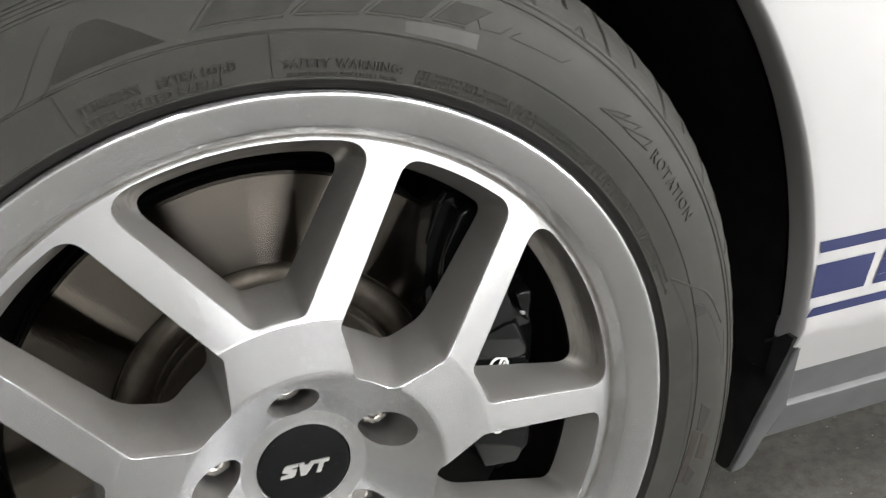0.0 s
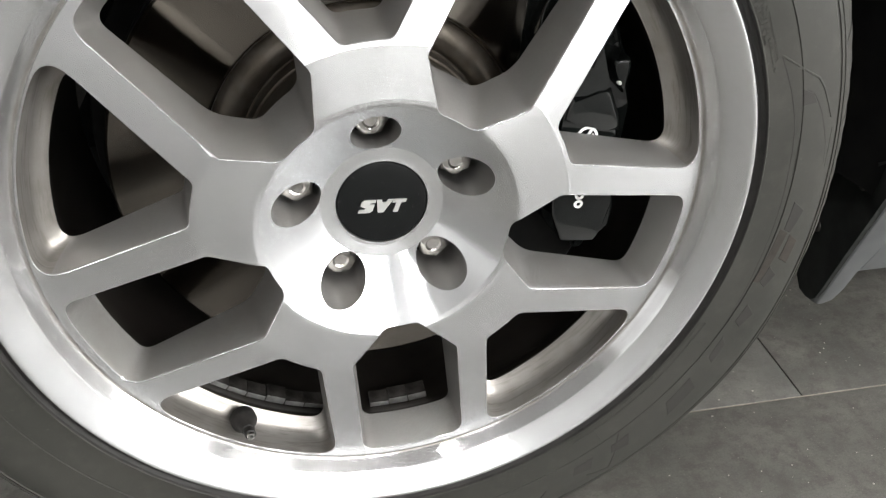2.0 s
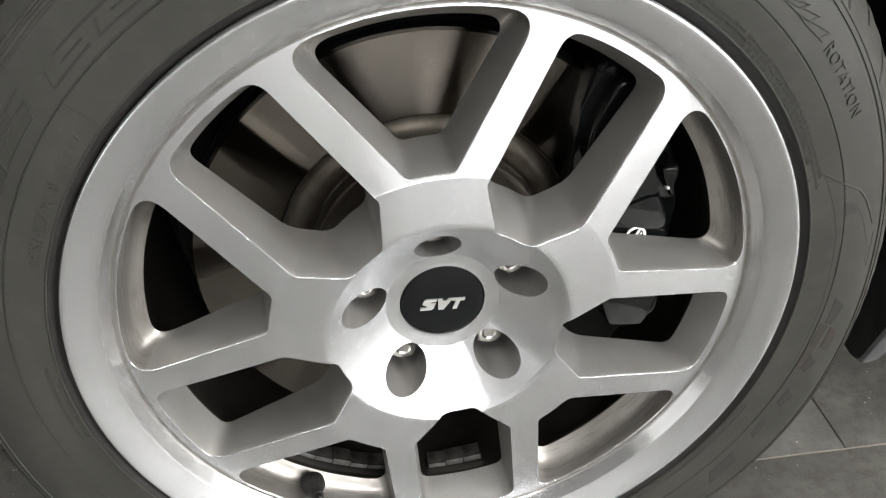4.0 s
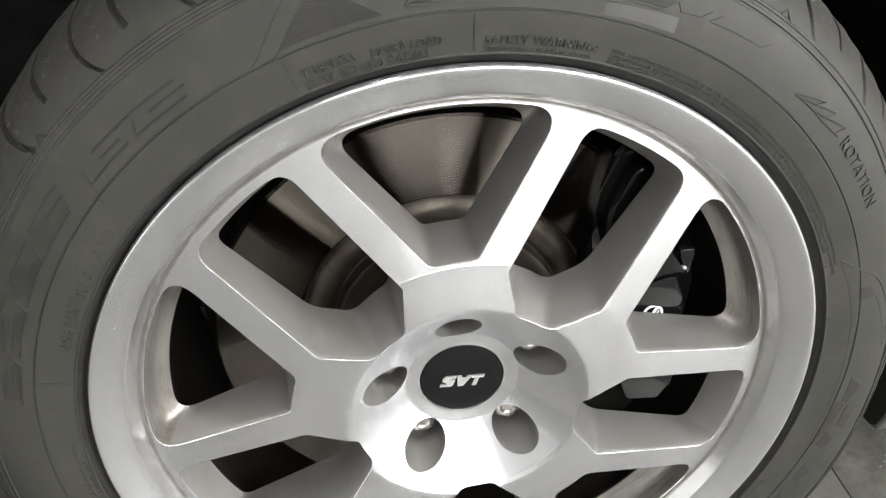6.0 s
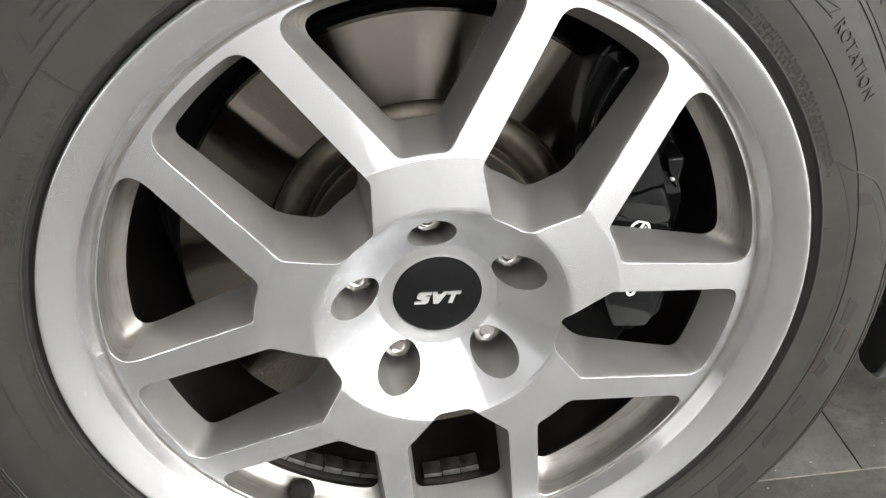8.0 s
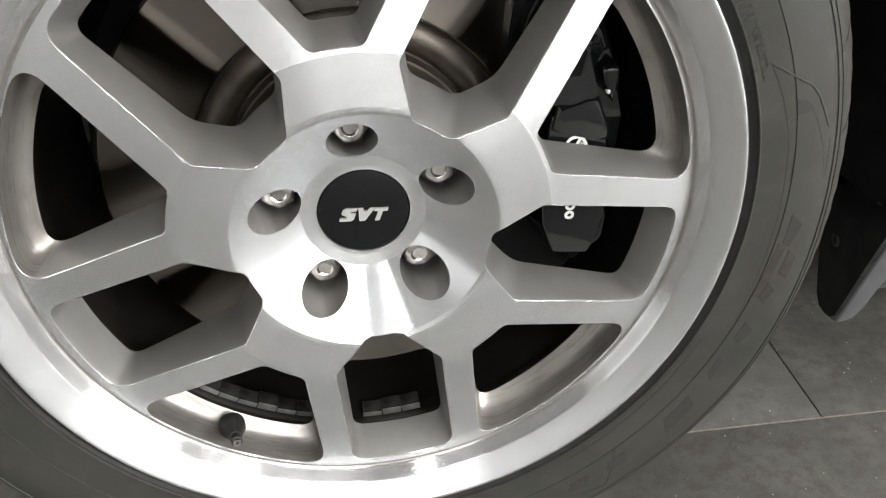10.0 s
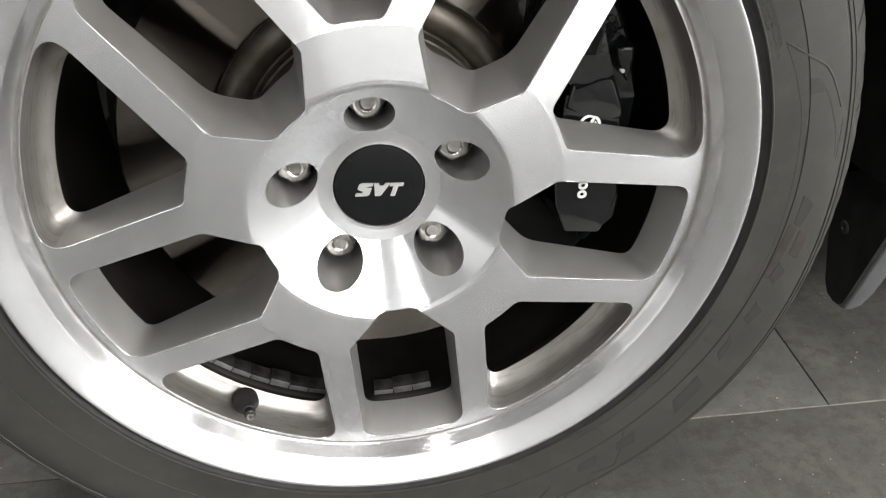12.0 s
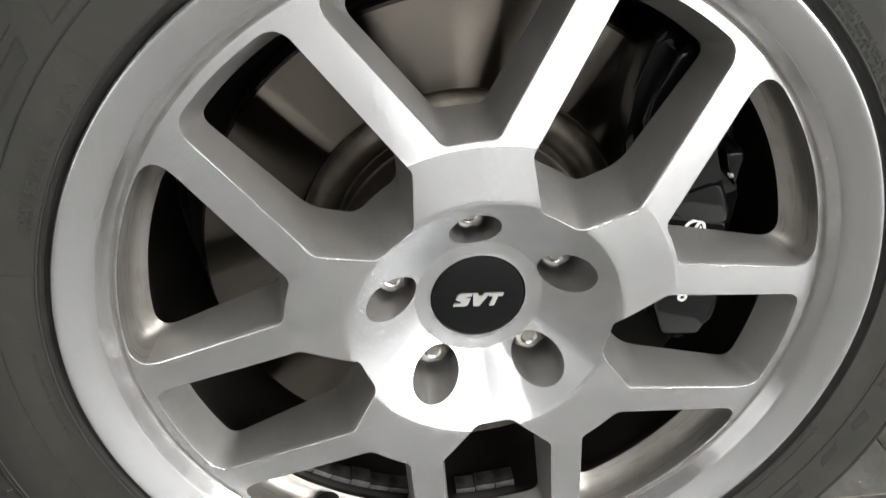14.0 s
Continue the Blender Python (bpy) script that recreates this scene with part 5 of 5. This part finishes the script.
def fender():
    """The front fender and door side round the wheel arch."""
    lip, outer = [], []
    n = 140
    x0, x1, z0, z1 = -0.72, 1.35, 0.2514, 1.0
    for i in range(n + 1):
        a = radians(-6.4 + 192.8 * i / n)
        lip.append((CX + 0.4375 * math.cos(a), CZ + 0.4375 * math.sin(a)))
    for x, z in lip:
        dx, dz = x - CX, z - CZ
        t = min([(x1 - CX) / dx if dx > 1e-6 else 9e9, (x0 - CX) / dx if dx < -1e-6 else 9e9, (z1 - CZ) / dz if dz > 1e-6 else 9e9, (z0 - CZ) / dz if dz < -1e-6 else 9e9])
        outer.append((CX + dx * t, CZ + dz * t))
    rows, cols = [], 16
    for (xa, za), (xb, zb) in zip(lip, outer):
        row = []
        dx, dz = (xa - CX) / 0.4375, (za - CZ) / 0.4375
        # the rolled lip: up into the arch, round the edge, then out over the panel
        for inn, back in ((0.0008, 0.030), (0.0022, 0.016), (0.0030, 0.0085), (0.0030, 0.0040), (0.0018, 0.0012), (0.0006, 0.0001)):
            row.append((xa - dx * inn, side_y(xa, za) + back, za - dz * inn))
        for k in range(cols + 1):
            t = (k / cols) ** 1.6
            x, z = xa + (xb - xa) * t, za + (zb - za) * t
            row.append((x, side_y(x, z), z))
        rows.append(row)
    m = len(rows[0])
    verts = [p for row in rows for p in row]
    faces = [(i * m + k, (i + 1) * m + k, (i + 1) * m + k + 1, i * m + k + 1) for i in range(n) for k in range(m - 1)]
    return part("fender", mesh_from("fender", verts, faces, [M_PAINT], None, 50), CAR, "white painted front fender with a rolled wheel arch lip", ALONG)


FENDER = fender()


def grid_mesh(name, xs, zs, place, mat, sharp=40):
    """A sheet of len(xs) by len(zs) points, each from place(x fraction, z fraction)."""
    verts = [place(u, v) for u in xs for v in zs]
    n = len(zs)
    faces = [(i * n + k, (i + 1) * n + k, (i + 1) * n + k + 1, i * n + k + 1) for i in range(len(xs) - 1) for k in range(n - 1)]
    return mesh_from(name, verts, faces, [mat], None, sharp)


def steps(n):
    return [i / n for i in range(n + 1)]


def sill_place(u, v):
    x = 0.4385 + (0.744 - 0.4385) * u
    z = 0.2514 + (0.335 - 0.1122 * x - 0.2514) * v
    return (x, side_y(x, z), z)


part("sill_panel", grid_mesh("sill_panel", steps(14), steps(6), sill_place, M_PAINT), CAR, "white painted sill behind the wheel", ALONG)


def stripe(name, outline):
    """A vinyl shape on the body side, given by corners (x, z)."""
    (xa, za), (xb, zb), (xc, zc), (xd, zd) = outline

    def place(u, v):
        x = (xa + (xb - xa) * u) * (1 - v) + (xd + (xc - xd) * u) * v
        z = (za + (zb - za) * u) * (1 - v) + (zd + (zc - zd) * u) * v
        return (x, side_y(x, z) - 0.0009, z)

    part(name, grid_mesh(name, steps(12), steps(4), place, M_BLUE), FENDER, "dark blue vinyl stripe")


stripe("side_stripe", [(0.4390, 0.3882), (1.3, 0.3882), (1.3, 0.3780), (0.4400, 0.3780)])
stripe("side_stripe", [(0.4390, 0.3675), (0.4994, 0.3675), (0.4921, 0.3370), (0.4367, 0.3370)])
stripe("side_stripe", [(0.4400, 0.3273), (1.3, 0.3273), (1.3, 0.3190), (0.4342, 0.3190)])
for k in range(5):
    x = 0.5060 + 0.066 * k
    stripe("stripe_shape", [(x + 0.004, 0.3675), (x + 0.050, 0.3675), (x + 0.048, 0.3595), (x + 0.002, 0.3595)])
    stripe("stripe_shape", [(x + 0.002, 0.3593), (x + 0.013, 0.3593), (x + 0.009, 0.3452), (x - 0.002, 0.3452)])
    stripe("stripe_shape", [(x - 0.002, 0.3450), (x + 0.044, 0.3450), (x + 0.042, 0.3370), (x - 0.004, 0.3370)])


def skirt():
    """The grey sill trim below the paint: a sunk upper face, a lit ledge and a lower face that tucks in."""
    prof = [(0.0015, 0.2510, 0.4508), (0.0050, 0.2480, 0.4520), (0.0062, 0.2010, 0.4645), (0.0022, 0.1985, 0.4655), (0.0008, 0.1972, 0.4658), (0.0002, 0.1962, 0.4658),
            (0.0002, 0.1940, 0.4652), (0.0, 0.1560, 0.4585), (0.0015, 0.1510, 0.4575), (0.0080, 0.1495, 0.4575), (0.09, 0.1495, 0.4575), (0.09, 0.2510, 0.4575)]
    n = len(prof)
    verts, faces = [], []
    for i in range(31):
        for off, z, xs in prof:
            x = xs + (1.35 - xs) * (i / 30) ** 1.3
            verts.append((x, side_y(0.6, z) + off, z))
    for i in range(30):
        for k in range(n):
            l = (k + 1) % n
            faces.append((i * n + k, (i + 1) * n + k, (i + 1) * n + l, i * n + l))
    faces.append(tuple(range(n)))
    part("side_skirt", mesh_from("side_skirt", verts, faces, [M_SKIRT], None, 20), CAR, "dark grey plastic sill trim with a lit ledge", ALONG)


skirt()


def mud_flap():
    """A black splash guard behind the wheel with a grey outer edge that runs into the sill trim."""
    bm = bmesh.new()
    outline = [(0.0815, 0.298), (0.0850, 0.286), (0.1000, 0.243), (0.1230, 0.180), (0.1420, 0.127), (0.1480, 0.112), (0.1550, 0.1060), (0.1640, 0.1040), (0.1750, 0.1055),
               (0.1830, 0.1150), (0.1950, 0.160), (0.1980, 0.225), (0.1600, 0.252), (0.1250, 0.273), (0.1000, 0.290), (0.0900, 0.2985)]
    for a, b_ in ((0.4300, 0.4372),):
        lo = [bm.verts.new((a + 0.02 * max(0.0, 0.2 - z) - 0.018 * max(0.0, z - 0.27), y, z)) for y, z in outline]
        hi = [bm.verts.new((b_, y, z)) for y, z in outline]
        n = len(outline)
        bm.faces.new(lo)
        bm.faces.new(hi[::-1])
        for i in range(n):
            bm.faces.new((lo[i], hi[i], hi[(i + 1) % n], lo[(i + 1) % n]))
    flap = part("mud_flap", from_bm("mud_flap", bm, M_FLAP, 30), CAR, "black plastic splash guard with two screws", ALONG)
    rear = ((0.2840, 0.4420), (0.2514, 0.4500), (0.1954, 0.4652), (0.1502, 0.4568), (0.1250, 0.4560), (0.1080, 0.4520), (0.1035, 0.4440))
    verts, faces = [], []
    for z, xr in rear:
        y = side_y(0.6, z) - 0.0006
        verts += [(0.4330, y + 0.014, z), (0.4350, y + 0.003, z), (0.4368, y + 0.0006, z), (0.4385, y, z), (xr - 0.0012, y, z), (xr - 0.0002, y + 0.0008, z), (xr, y + 0.014, z)]
    for i in range(len(rear) - 1):
        for k in range(6):
            faces.append((i * 7 + k, (i + 1) * 7 + k, (i + 1) * 7 + k + 1, i * 7 + k + 1))
    faces += [tuple(range(7)), tuple(range(len(verts) - 7, len(verts)))]
    part("flap_edge", mesh_from("flap_edge", verts, faces, [M_SKIRT], None, 35), flap, "grey plastic outer edge")
    for y, z in ((0.1275, 0.252), (0.1730, 0.182)):
        vs_, fs_ = lathe([(0.0003, 0.0012), (0.0030, 0.0012), (0.0036, 0.0002), (0.0050, 0.0), (0.0062, 0.0008), (0.0072, 0.0024), (0.0074, 0.004)], 22)
        part("screw", mesh_from("screw", vs_, fs_, [M_LEAD]), flap, "small dull screw", Matrix.Translation((0.4292, y, z)) @ Matrix.Rotation(radians(-90), 4, "Z"))


mud_flap()

# wheel arch liner, closed towards the engine
vs, fs = [], []
n = 64
for i in range(n + 1):
    a = radians(-11 + 197 * i / n)
    for r, y in ((0.4330, 0.106), (0.4340, 0.115), (0.425, 0.15), (0.425, 0.36), (0.30, 0.40), (0.02, 0.40)):
        vs.append((r * math.cos(a), y, CZ + r * math.sin(a)))
for i in range(n):
    for k in range(5):
        fs.append((i * 6 + k, (i + 1) * 6 + k, (i + 1) * 6 + k + 1, i * 6 + k + 1))
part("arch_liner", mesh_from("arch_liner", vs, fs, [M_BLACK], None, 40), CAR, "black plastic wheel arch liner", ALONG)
# bonnet and underbody, which keep light out of the arch
bm = bmesh.new()
box(bm, (-0.72, 0.0905, 0.985), (1.35, 1.6, 1.0), 0.004)
part("bonnet", from_bm("bonnet", bm, M_PAINT), CAR, "white painted bonnet", ALONG)
bm = bmesh.new()
box(bm, (0.46, 0.225, 0.15), (1.35, 1.7, 0.2), 0.004)
box(bm, (-0.30, 0.405, 0.15), (0.455, 1.7, 0.22), 0.004)
box(bm, (-0.72, 1.66, 0.13), (1.35, 1.7, 0.95), 0.004)
box(bm, (-0.72, 0.41, 0.2), (-0.70, 1.66, 0.97), 0.004)
box(bm, (1.33, 0.16, 0.2), (1.35, 1.66, 0.97), 0.004)
part("underbody", from_bm("underbody", bm, M_BLACK), CAR, "black underbody", ALONG)

# ---------- floor tiles, in staggered rows ----------
TILE_L, TILE_W, GAP = 1.2, 0.6, 0.0019


def tile_mesh(length=TILE_L, width=TILE_W):
    bm = bmesh.new()
    box(bm, (0, 0, -0.0025), (length - 0.0014, width - GAP, 0.0), 0.0010)
    return from_bm("floor_tile", bm, M_TILE)


TILE = tile_mesh()
LEAN = math.tan(radians(2.05))
for row in range(-8, 8):
    y = 0.1285 + TILE_W * row
    shift = 0.4350 if row % 2 == 0 else 0.4350 - TILE_L / 2
    for col_ in range(-6, 5):
        x = shift + TILE_L * col_
        # tiles at the walls are cut to fit
        xa, xb = max(x, -5.08 - LEAN * (y + 0.3)), min(x + TILE_L, 4.68 - LEAN * (y + 0.3))
        ya, yb = max(y, -4.58 + LEAN * (x + 0.6)), min(y + TILE_W, 4.08 + LEAN * (x + 0.6))
        if xb - xa < 0.03 or yb - ya < 0.03:
            continue
        whole = xb - xa > TILE_L - 0.001 and yb - ya > TILE_W - 0.001
        part("floor_tile", TILE if whole else tile_mesh(xb - xa, yb - ya), FLOOR, "", ALONG @ Matrix.Translation((xa, ya, 0)))

for row in range(-7, 7):
    y = 0.1285 + TILE_W * row
    bm = bmesh.new()
    box(bm, (-5.0 - LEAN * y, y - GAP - 0.0004, -0.0025), (4.6 - LEAN * y, y + 0.0004, -0.0007))
    part("grout_line", from_bm("grout_line", bm, M_GROUT), FLOOR, "", ALONG)

# pale crumbs of grit on the tiles
bm = bmesh.new()
rng = random.Random(11)
for i in range(1500):
    x, y = rng.uniform(-0.9, 1.1), rng.uniform(-0.35, 0.5)
    s = rng.choice((0.0003, 0.0004, 0.0004, 0.0005, 0.0007, 0.0010))
    made = bmesh.ops.create_icosphere(bm, subdivisions=1, radius=s)["verts"]
    for v in made:
        v.co = Vector((x + v.co.x * rng.uniform(0.7, 1.5), y + v.co.y * rng.uniform(0.7, 1.5), 0.0002 + s * 0.5 + v.co.z * 0.6))
tagged(new("floor_grit", from_bm("floor_grit", bm, M_CRUMB)), "scattered pale crumbs of grit on the tiles", "grit", kind="stuff")
